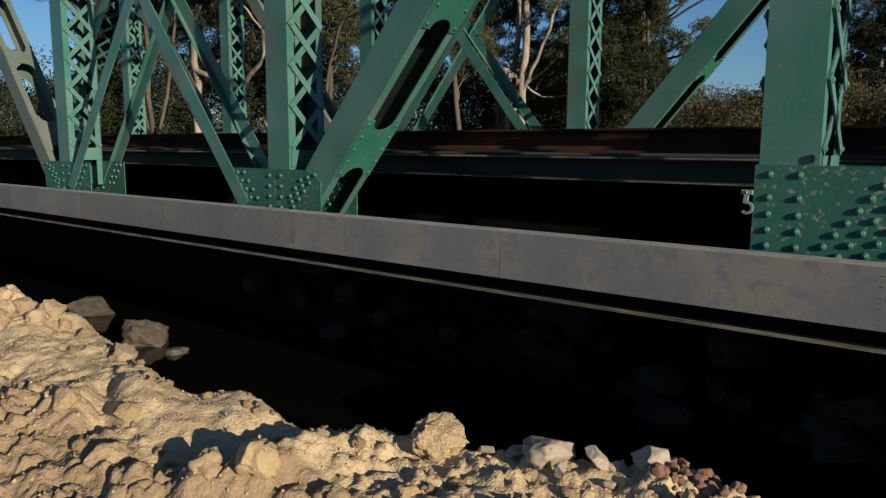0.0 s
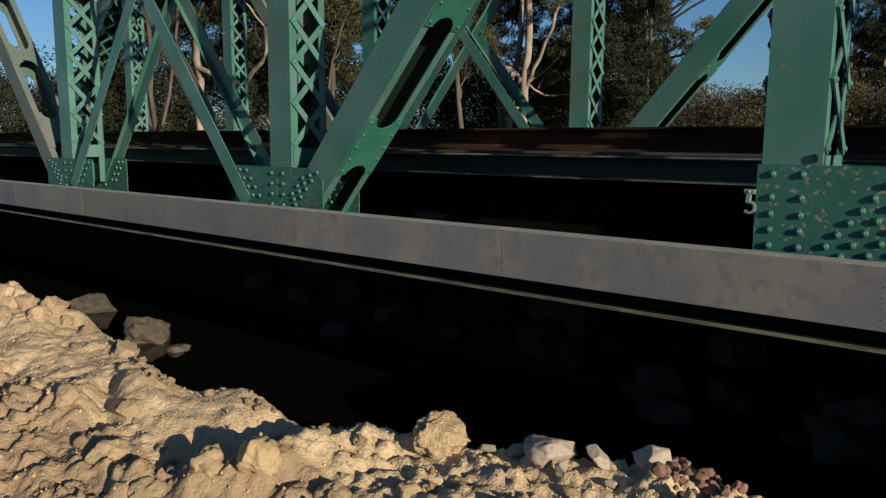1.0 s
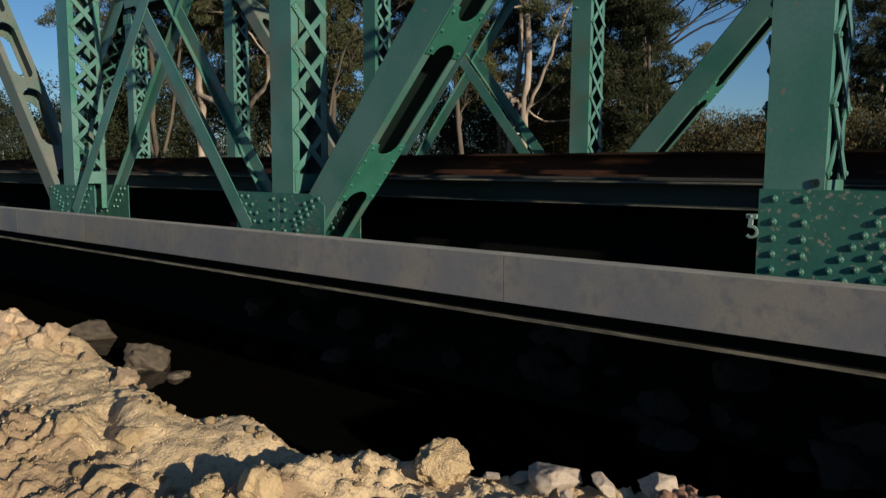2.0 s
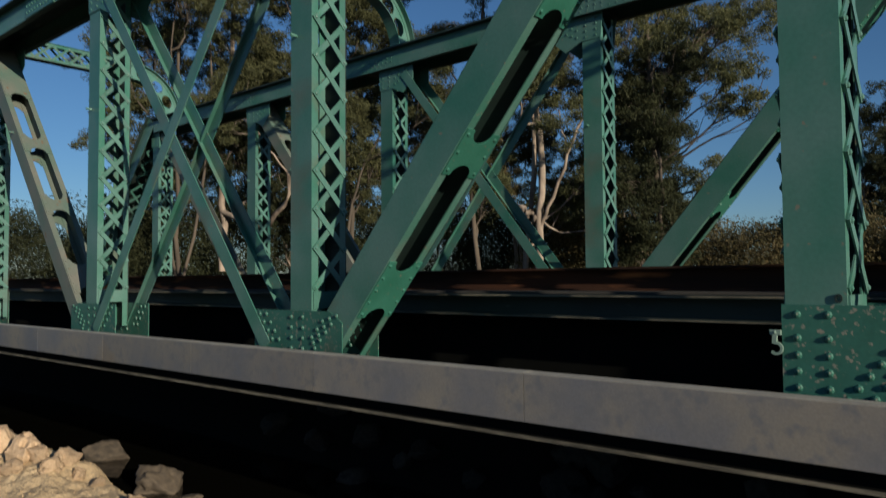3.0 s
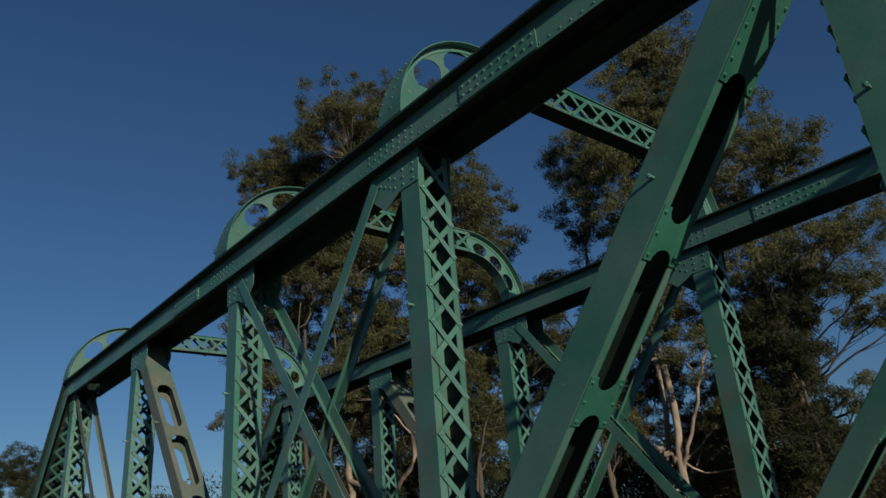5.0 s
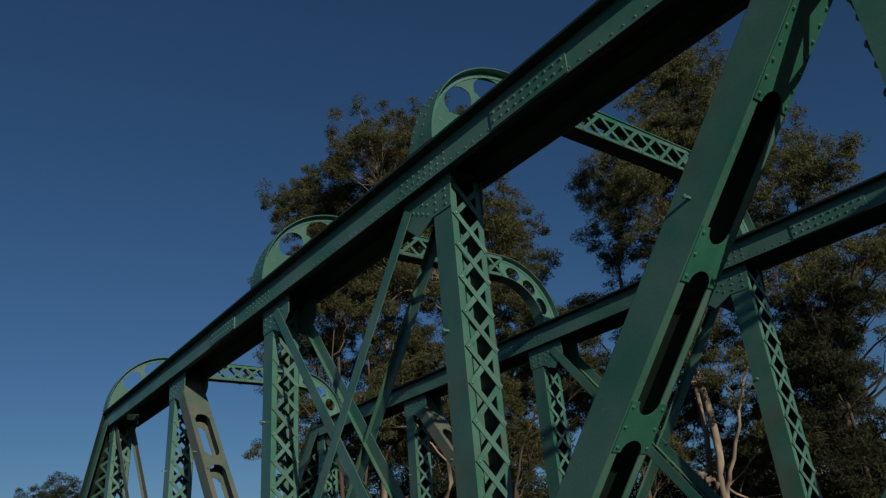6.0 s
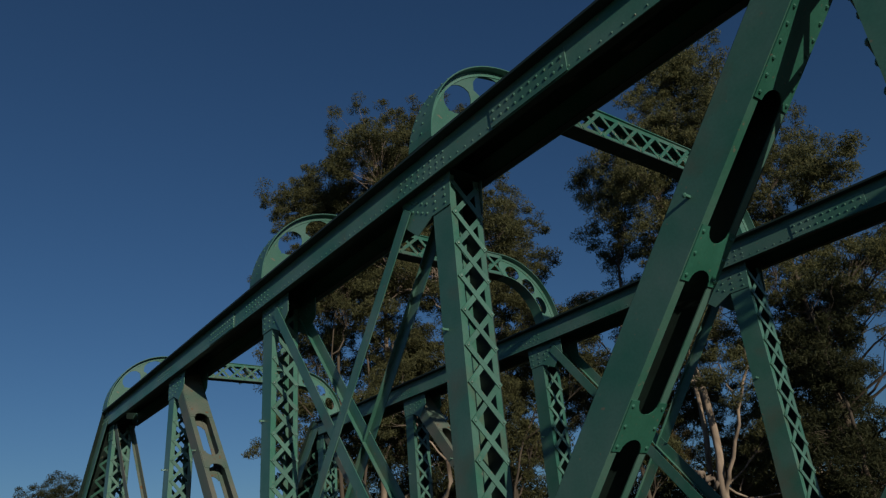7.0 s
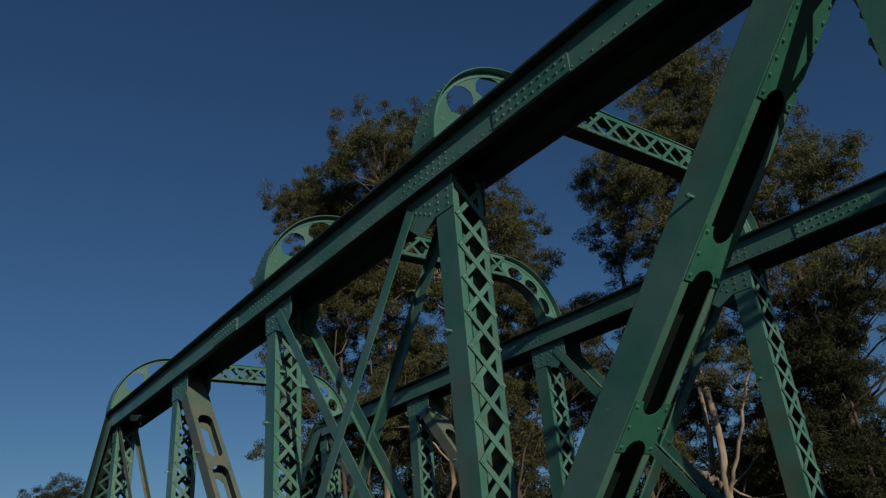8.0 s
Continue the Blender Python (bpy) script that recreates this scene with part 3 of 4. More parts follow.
# unseen blocks, added only to keep sunlight off the ditch and floor
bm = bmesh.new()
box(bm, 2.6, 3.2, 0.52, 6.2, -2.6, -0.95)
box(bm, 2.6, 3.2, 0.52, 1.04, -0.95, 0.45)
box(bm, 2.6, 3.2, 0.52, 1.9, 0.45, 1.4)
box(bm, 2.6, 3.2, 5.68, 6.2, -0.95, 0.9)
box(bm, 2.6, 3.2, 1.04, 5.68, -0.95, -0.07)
tagged(part("abutment", bm, DARKSTONE), "unseen masonry blocks added to keep sun off the ditch", "abutment", kind="structure")

# ---------------------------------------------------------------- fascia beam
joints = [-22.0, -19.6, -17.4, -15.2, -13.0, -10.7, -8.5, -6.28, -4.10, -1.70, 0.95, 2.8]
fascia = empty("fascia_beam", Matrix.Translation((0, 0, -0.02)))
for a, b in zip(joints, joints[1:]):
    bm = bmesh.new()
    box(bm, a + 0.003, b - 0.003, -0.42, -0.405, -0.712, -0.362)
    plate_ob = part("fascia_plate", bm, GREY, fascia, "grey stained plate")
    bm = bmesh.new()
    box(bm, a + 0.005, b - 0.005, -0.418, -0.29, -0.362, -0.352)
    part("top_edge", bm, PALE_EDGE, plate_ob, "pale top edge")
    for xb in (b - 0.16,):
        for zb in (-0.41, -0.47, -0.53, -0.59, -0.65):
            bm = bmesh.new()
            dome(bm, (xb, -0.42, zb), (0, -1, 0), 0.004, 6)
            part("bolt_head", bm, LIP, plate_ob, "small rusty bolt head")
# web and flange behind the plates are near-black, painting the recess's shade
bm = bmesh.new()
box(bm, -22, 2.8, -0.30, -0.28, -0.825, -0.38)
part("web", bm, SHADE_BLACK, fascia)
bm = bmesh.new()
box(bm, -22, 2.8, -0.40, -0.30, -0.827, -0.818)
part("bottom_flange", bm, SHADE_BLACK, fascia)
bm = bmesh.new()
for z0, z1, y0 in ((-0.8310, -0.8255, -0.428), (-0.8235, -0.8185, -0.424), (-0.8165, -0.8120, -0.421)):
    box(bm, -22, 2.8, y0, -0.4005, z0, z1)
part("bottom_edge", bm, LIP, fascia, "weathered pale layered bottom edge")
tagged(fascia, "long grey plated beam along the side of the bridge", "beam")

# hook bolted beside the tall gusset
bm = bmesh.new()
box(bm, -0.085, -0.02, -0.045, -0.02, -0.05, -0.02)
pts = [(-0.05 + 0.034 * math.sin(t), -0.135 - 0.034 * math.cos(t)) for t in [math.pi * 1.4 * i / 12 - 0.9 for i in range(13)]]
for p, q in zip(pts, pts[1:]):
    bar(bm, (p[0], -0.033, p[1]), (q[0], -0.033, q[1]), (0, 0.009, 0), Vector((p[1] - q[1], 0, q[0] - p[0])).normalized() * 0.008)
bar(bm, (-0.055, -0.033, -0.05), (-0.06, -0.033, -0.105), (0.013, 0, 0), (0, 0.012, 0))
dome(bm, (-0.055, -0.045, -0.035), (0, -1, 0), 0.012, 6)
tagged(part("cable_hook", bm, PALE), "small pale green iron hook bolted to the gusset", "hook")

# drain stub at the foot of the first post
bm = bmesh.new()
ring = [(math.cos(2 * math.pi * i / 14), math.sin(2 * math.pi * i / 14)) for i in range(15)]
strip_plate(bm, [(0.012 * a, 0.016 * b) for a, b in ring], [(0.022 * a, 0.028 * b) for a, b in ring], (0.305, -0.002, 0.18), X_AX, Z_AX, -Y_AX * 0.012)
tagged(part("pipe_stub", bm, DIRTY_SHADED), "short dark pipe stub on the post foot", "pipe")

# ---------------------------------------------------------------- ground
def smooth(a, b, v):
    """0 at a, 1 at b, eased; a may lie above b."""
    t = min(1.0, max(0.0, (v - a) / (b - a)))
    return t * t * (3 - 2 * t)


CREST = [(-30, -2.5), (-7.0, -2.55), (-5.6, -2.49), (-4.6, -2.30), (-3.7, -2.41), (-2.75, -2.61), (-2.3, -2.39), (-1.7, -2.39),
         (-1.3, -2.2), (-0.7, -2.03), (-0.1, -1.84), (0.3, -1.60), (0.55, -1.66), (0.9, -2.0), (1.5, -2.5), (3.0, -2.5), (30, -1.4)]


def crest_y(x):
    for (a, p), (b, q) in zip(CREST, CREST[1:]):
        if x <= b:
            return p + (q - p) * max(0.0, (x - a) / (b - a))
    return CREST[-1][1]


# heaps and hollows dug in the bank: from, to, half width, height
HEAPS = [((-1.25, -2.32), (-1.45, -2.75), 0.17, 0.12), ((-1.72, -2.55), (-1.95, -2.95), 0.17, -0.14), ((-3.1, -2.75), (-2.6, -3.05), 0.09, -0.12),
         ((-2.85, -2.72), (-2.35, -2.78), 0.16, 0.05), ((-0.92, -2.15), (-0.85, -2.5), 0.19, 0.04), ((-1.4, -2.95), (-1.6, -3.1), 0.12, 0.08),
         ((-4.6, -2.6), (-4.1, -2.9), 0.2, 0.07), ((-2.0, -3.1), (-2.4, -3.4), 0.2, 0.06)]


def rough_at(x, y):
    """1 where the soil is broken into clods, near 0 on the smooth slumped sand."""
    r = 0.30 + 0.7 * max(smooth(-2.85, -3.1, y - 0.05 * (x + 2)), smooth(-1.75, -1.45, x))
    slump = ((x + 2.3) / 0.55) ** 2 + ((y + 2.62) / 0.30) ** 2
    return r * smooth(0.5, 1.4, slump) * (0.7 + 0.6 * noise.noise((x * 2.1, y * 2.1, 4.4)))


def ground_z(x, y):
    crest = crest_y(x) + 0.05 * noise.noise((x * 4.0, 3.1, 0))
    lumps = noise.noise((x * 0.9, y * 0.9, 1.3)) * 0.08
    berm = 1 - smooth(0.0, 1.9, crest - y)
    near = -1.60 + 0.28 * berm + 0.5 * lumps + 0.047 * min(5.0, max(0.0, -1.5 - x)) * smooth(-6.0, -3.6, y)
    bed = -2.55 + 0.1 * noise.noise((x * 0.5, y * 0.5, 7.7))
    z = near + (bed - near) * smooth(crest + 0.02, crest + 0.75, y)
    far = -0.45 + 0.12 * noise.noise((x * 0.3, y * 0.3, 4.0))
    z += (far - z) * smooth(1.4, 5.2, y)
    fill = -0.45
    # unseen raised ground on the right, added to block sun from the ditch
    z += (fill - z) * smooth(2.2, 3.4, x) * smooth(-2.6, -1.6, y) * (1 - smooth(7, 9, y))
    z += (fill - z) * (1 - smooth(-26.5, -24.5, x)) * smooth(-2.0, -1.0, y)
    if -9 < x < 3 and -6 < y < -0.8:
        near_w = (1 - smooth(crest + 0.1, crest + 0.8, y)) * smooth(-4.3, -3.85, y) * smooth(-7.6, -7.0, x) * (1 - smooth(0.9, 1.5, x))
        p = Vector((x, y, 0))
        rough = rough_at(x, y)
        for (ax, ay), (bx, by), wide, rise in HEAPS:
            f = min(1.0, max(0.0, ((x - ax) * (bx - ax) + (y - ay) * (by - ay)) / ((bx - ax) ** 2 + (by - ay) ** 2)))
            d2 = (x - ax - f * (bx - ax)) ** 2 + (y - ay - f * (by - ay)) ** 2
            z += near_w * rise * math.exp(-d2 / wide ** 2)
        warp = p + Vector((noise.noise(p * 6), noise.noise(p * 6 + Vector((7, 3, 1))), 0)) * 0.06
        clods = 0.0
        for size, high in ((5.0, 0.085), (10.0, 0.085), (20.0, 0.050)):
            d = noise.voronoi(warp * size)[0][0]
            clods += high * max(0.0, 1 - (d / 0.62) ** 2) * smooth(-0.25, 0.15, noise.noise(p * size * 0.35 + Vector((size, 0, 0))))
        z += near_w * (0.075 * noise.fractal(p * 1.5, 0.9, 2.1, 4) + rough * clods
                       + (0.3 + 0.7 * rough) * (0.020 * noise.noise(p * 9) + 0.013 * noise.noise(p * 21) + 0.010 * noise.noise(p * 43)) + 0.012 * abs(noise.noise(p * 31 + Vector((2, 2, 0)))))
    return z


def graded(lo, a, b, hi, step):
    core = list(np.arange(a, b, step))
    left, right, d = [], [], step
    v = a
    while v > lo:
        d *= 1.13
        v -= d
        left.append(v)
    v, d = core[-1], step
    while v < hi:
        d *= 1.13
        v += d
        right.append(v)
    return left[::-1] + core + right


def grass_at(x, y):
    """0 on the dug sandy bank, 1 in the dry grass round it."""
    d = ((x + 4.2) / 7.8) ** 2 + ((y + 2.4) / 3.1) ** 2
    return smooth(0.85, 1.25, d)


def coarse_dim_at(x, y):
    """1 on the trodden gravelly soil behind the loose sand of the edge; its colour also holds half shade."""
    # carries the darker soil further, painting the shade about the heap
    edge = 0.35 * smooth(-2.0, -1.5, x)
    return smooth(-2.85 + edge, -3.2 + edge, y - 0.03 * (x + 1.2))


def mud_shade_at(x, y):
    """1 on the damp bed and banks of the ditch, whose soil colour carries the shade."""
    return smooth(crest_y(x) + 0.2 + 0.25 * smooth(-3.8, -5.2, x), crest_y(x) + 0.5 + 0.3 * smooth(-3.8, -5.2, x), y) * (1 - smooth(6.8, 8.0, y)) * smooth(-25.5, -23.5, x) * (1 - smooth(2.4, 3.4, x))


def ground_material():
    """Sand, grass and shade-darkened ditch soil laid over one another where the soil changes, with ragged edges."""
    m = SAND.copy()
    m.name = "bank_earth"
    n, l = m.node_tree.nodes, m.node_tree.links
    b = n["Principled BSDF"]
    colour = b.inputs["Base Color"].links[0].from_socket
    co = n.new("ShaderNodeTexCoord")
    rag = n.new("ShaderNodeTexNoise")
    rag.inputs["Scale"].default_value, rag.inputs["Detail"].default_value = 1.6, 8
    tone = n.new("ShaderNodeTexNoise")
    tone.inputs["Scale"].default_value, tone.inputs["Detail"].default_value = 9, 8
    for t in (rag, tone):
        l.new(co.outputs["Object"], t.inputs["Vector"])
    # ditch soil is kept very dark to hold the shade under the bridge
    for key, one, two in (("coarse_dim", (0.40, 0.288, 0.168), (0.235, 0.166, 0.102)), ("grass", (0.06, 0.055, 0.03), (0.03, 0.036, 0.016)), ("mud_shade", (0.034, 0.028, 0.02), (0.018, 0.016, 0.012))):
        at = n.new("ShaderNodeAttribute")
        at.attribute_name = key
        add = n.new("ShaderNodeMath")
        add.operation = "ADD"
        l.new(at.outputs["Fac"], add.inputs[0])
        l.new(rag.outputs["Fac"], add.inputs[1])
        cut = n.new("ShaderNodeMapRange")
        cut.inputs[1].default_value, cut.inputs[2].default_value = 0.90, 1.06
        l.new(add.outputs[0], cut.inputs[0])
        soil = n.new("ShaderNodeMixRGB")
        soil.inputs[1].default_value, soil.inputs[2].default_value = (*one, 1), (*two, 1)
        l.new(tone.outputs["Fac"], soil.inputs[0])
        mix = n.new("ShaderNodeMixRGB")
        l.new(cut.outputs[0], mix.inputs[0])
        l.new(colour, mix.inputs[1])
        l.new(soil.outputs[0], mix.inputs[2])
        colour = mix.outputs[0]
    l.new(colour, b.inputs["Base Color"])
    return m


gx = graded(-1800, -7.3, 1.4, 1800, 0.018)
gy = graded(-1800, -4.2, -1.3, 1800, 0.016)
verts = [(x, y, ground_z(x, y)) for y in gy for x in gx]
nx = len(gx)
faces = [(j * nx + i, j * nx + i + 1, (j + 1) * nx + i + 1, (j + 1) * nx + i) for j in range(len(gy) - 1) for i in range(nx - 1)]
me = bpy.data.meshes.new("ground")
me.from_pydata(verts, [], faces)
me.polygons.foreach_set("use_smooth", [True] * len(faces))
for name, rule in (("coarse_dim", coarse_dim_at), ("grass", grass_at), ("mud_shade", mud_shade_at)):
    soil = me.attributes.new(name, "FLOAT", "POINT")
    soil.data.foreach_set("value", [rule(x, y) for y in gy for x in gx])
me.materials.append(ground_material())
tagged(new("ground", me), "dry sandy earth bank with clods and ruts", "ground", kind="structure")
bm = bmesh.new()
box(bm, -24, 3, -1.9, 3.2, -2.9, -2.36)
tagged(part("water", bm, WATER), "still dark water in the ditch under the bridge", "water", kind="structure")


# ---------------------------------------------------------------- stones
def rock_mesh(name, seed, mat, lump, cut, sub=3):
    """A broken stone or clod: a ball with flats knocked off and a rough skin."""
    rnd = random.Random(seed)
    bm = bmesh.new()
    bmesh.ops.create_icosphere(bm, subdivisions=sub, radius=1.0)
    off = Vector((seed * 3.7, seed * 1.3, seed * 2.1))
    cuts = [(Vector((rnd.gauss(0, 1), rnd.gauss(0, 1), rnd.gauss(0, 1))).normalized(), rnd.uniform(cut, cut + 0.25)) for _ in range(12)]
    for v in bm.verts:
        p = v.co.copy()
        p *= 1 + lump * noise.fractal(v.co * 1.3 + off, 0.9, 2.0, 3)
        for c, far in cuts:
            d = p.dot(c) - far
            if d > 0:
                p -= c * d
        p *= 1 + 0.085 * noise.fractal(v.co * 3.4 + off, 0.55, 2.1, 5)
        v.co = p
    me = mesh_from(bm, name)
    me.materials.append(mat)
    me.polygons.foreach_set("use_smooth", [True] * len(me.polygons))
    return me


CLODS = [rock_mesh("earth_clod", i, CLOD, 0.45, 0.72, 4) for i in range(8)]
CRUMBS = [rock_mesh("earth_clod", i + 10, CLOD, 0.45, 0.72, 3) for i in range(8)]
BLOCKS = [rock_mesh("earth_clod", i + 60, PINK, 0.9, 0.55, 4) for i in range(4)]
BIG_CLOD = rock_mesh("earth_clod", 9, CLOD, 0.35, 0.7, 5)
REDS = [rock_mesh("earth_clod", i + 80, RED, 0.35, 0.55, 3) for i in range(4)]
STONES = [rock_mesh("stone", i + 20, STONE, 0.15, 0.45, 4) for i in range(6)]
DARKS = [rock_mesh("boulder", i + 40, DARKSTONE, 0.35, 0.6, 4) for i in range(5)]


def lay(name, me, x, y, r, squash, label, category, group, sink=0.35, z=None):
    ob = new(name, me)
    zz = (ground_z(x, y) if z is None else z) + r * squash * (1 - sink)
    ob.matrix_basis = Matrix.LocRotScale((x, y, zz), Euler((random.uniform(-0.4, 0.4), random.uniform(-0.4, 0.4), random.uniform(0, 6.3))),
                                         (r * random.uniform(0.9, 1.25), r, r * squash))
    return tagged(ob, label, category, group)


lay("earth_clod", BIG_CLOD, -0.92, -2.07, 0.15, 0.9, "large rounded clod of dry yellow earth on the bank edge", "clod", "clods on the bank", 0.95)
lay("stone", STONES[1], -0.31, -1.93, 0.155, 0.6, "wide flat pale grey stone on the bank edge", "stone", "stones on the bank", 0.3)
for x, y, r in ((0.12, -1.74, 0.135), (-0.10, -1.86, 0.075), (-0.52, -1.93, 0.065), (-0.62, -2.03, 0.05), (-0.2, -2.05, 0.05), (0.30, -1.70, 0.06), (0.0, -1.95, 0.045)):
    lay("stone", random.choice(STONES), x, y, r, random.uniform(0.6, 0.8), "pale grey broken stone on the bank edge", "stone", "stones on the bank")
for x, y, r in ((-4.72, -2.42, 0.13), (-5.15, -2.56, 0.19), (-5.6, -2.6, 0.2), (-4.5, -2.40, 0.07), (-4.9, -2.72, 0.09), (-4.62, -2.56, 0.10), (-4.95, -2.52, 0.10),
                (-4.22, -2.38, 0.045), (-3.72, -2.40, 0.05), (-3.5, -2.43, 0.095), (-3.64, -2.36, 0.06), (-3.15, -2.5, 0.035)):
    lay("earth_clod", random.choice(BLOCKS), x, y, r, 0.9, "blocky pinkish clod of dry earth on the bank", "clod", "clods on the bank", 0.75)
for x, y, r in ((-1.58, -3.02, 0.10), (-1.36, -2.88, 0.11), (-1.75, -3.25, 0.08), (-2.55, -2.9, 0.08), (-0.98, -2.75, 0.09), (-0.74, -2.5, 0.07), (-2.9, -3.1, 0.09), (-2.2, -3.2, 0.09), (-0.62, -2.3, 0.06)):
    lay("earth_clod", random.choice(CLODS), x, y, r, 0.8, "rounded clod of dry earth half sunk in the bank", "clod", "clods on the bank", 0.9)
for i in range(330):
    x = random.uniform(-4.5, 0.4)
    y = random.uniform(-3.8, -1.95)
    if random.random() > rough_at(x, y) or y > crest_y(x) + 0.02:
        continue
    r = random.choice((0.012, 0.015, 0.02, 0.02, 0.025, 0.03, 0.04, 0.05))
    lay("earth_clod", random.choice(CRUMBS if r < 0.04 else CLODS), x, y, r, random.uniform(0.6, 0.9), "dry yellow earth clod on the sandy bank", "clod", "clods on the bank", 0.75 if r < 0.04 else 0.95)
for i in range(34):
    x = random.uniform(-3.0, -1.2)
    lay("earth_clod", random.choice(CRUMBS), x, crest_y(x) - 0.02 + random.uniform(-0.04, 0.06), random.choice((0.012, 0.018, 0.024, 0.03)), 0.85, "dry yellow earth clod on the bank edge", "clod", "clods on the bank", 0.4)
for i in range(80):
    t = random.random()
    x, y = 0.18 + 0.40 * t + random.uniform(-0.05, 0.05), -1.72 - 0.04 * t + random.uniform(-0.14, 0.08)
    lay("earth_clod", random.choice(REDS), x, y, random.choice((0.012, 0.015, 0.018, 0.022, 0.028, 0.04)), 0.85, "reddish brown broken earth clod on the bank edge", "clod", "red clods on the bank", 0.2)
gv, gf = [], []
rnd = random.Random(77)
for i in range(7000):
    x, y = rnd.uniform(-6.5, 1.2), rnd.uniform(-4.4, -1.6)
    if y > crest_y(x) + 0.2:
        continue
    r = rnd.uniform(0.003, 0.007) * (rnd.uniform(1.5, 2.2) if rnd.random() < 0.2 * coarse_dim_at(x, y) + 0.05 else 1.0)
    c, k = Vector((x, y, ground_z(x, y) + r * 0.3)), len(gv)
    for d in ((1, 0, 0), (0, 1, 0), (-1, 0, 0), (0, -1, 0), (0, 0, 1), (0, 0, -1)):
        gv.append(tuple(c + Vector(d) * r * rnd.uniform(0.6, 1.3)))
    for a, b in ((0, 1), (1, 2), (2, 3), (3, 0)):
        gf += [(k + a, k + b, k + 4), (k + b, k + a, k + 5)]
me = bpy.data.meshes.new("gravel")
me.from_pydata(gv, [], gf)
me.materials.append(CLOD)
tagged(new("gravel", me), "small pale grit and crumbs scattered on the sandy bank", "gravel", kind="stuff")
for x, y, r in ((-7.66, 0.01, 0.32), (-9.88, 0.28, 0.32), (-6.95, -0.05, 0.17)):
    lay("boulder", random.choice(DARKS), x, y, r, 0.8, "angular boulder at the foot of the bank, coloured dark for its shade", "boulder", "boulders in the ditch", 0.25, z=-2.5)
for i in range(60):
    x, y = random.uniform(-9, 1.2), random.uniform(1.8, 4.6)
    lay("boulder", random.choice(DARKS), x, y, random.uniform(0.12, 0.35), 0.7, "rubble boulder on the bank, coloured dark for its shade", "boulder", "boulders in the ditch", 0.3)


# ---------------------------------------------------------------- trees
def tube(verts, faces, pts, radii, seg=7):
    base = len(verts)
    for i, (p, r) in enumerate(zip(pts, radii)):
        d = (pts[min(i + 1, len(pts) - 1)] - pts[max(i - 1, 0)]).normalized()
        u = d.orthogonal().normalized()
        w = d.cross(u)
        for k in range(seg):
            t = 2 * math.pi * k / seg
            verts.append(p + (u * math.cos(t) + w * math.sin(t)) * r)
    for i in range(len(pts) - 1):
        for k in range(seg):
            a, b = base + i * seg + k, base + i * seg + (k + 1) % seg
            faces.append((a, b, b + seg, a + seg))


def leaves(name, centres, radii, per, size, rng, mat, parent, droop=0.5, kind="", slim=0.10):
    """Small narrow leaves, crowded round the given centres."""
    centres, radii = np.asarray(centres), np.asarray(radii)
    n = len(centres) * per
    idx = np.repeat(np.arange(len(centres)), per)
    off = rng.normal(size=(n, 3)) * 0.52
    off *= np.minimum(1.0, 1.0 / np.linalg.norm(off, axis=1, keepdims=True))
    off[:, 2] *= 0.65
    c = centres[idx] + off * radii[idx][:, None]
    d = rng.normal(size=(n, 3))
    d[:, 2] -= droop
    d /= np.linalg.norm(d, axis=1, keepdims=True)
    w = np.cross(d, rng.normal(size=(n, 3)))
    w /= np.linalg.norm(w, axis=1, keepdims=True)
    ln = size * rng.uniform(0.7, 1.4, (n, 1))
    wd = ln * slim
    v = np.stack([c - d * ln * 0.4 - w * wd, c - d * ln * 0.4 + w * wd, c + d * ln * 0.6], 1).reshape(-1, 3)
    me = bpy.data.meshes.new(name)
    me.vertices.add(3 * n)
    me.vertices.foreach_set("co", v.ravel().astype(np.float32))
    me.loops.add(3 * n)
    me.loops.foreach_set("vertex_index", np.arange(3 * n, dtype=np.int32))
    me.polygons.add(n)
    me.polygons.foreach_set("loop_start", np.arange(0, 3 * n, 3, dtype=np.int32))
    me.update(calc_edges=True)
    me.materials.append(mat)
    ob = new(name, me)
    ob.parent = parent
    return tagged(ob, kind=kind)


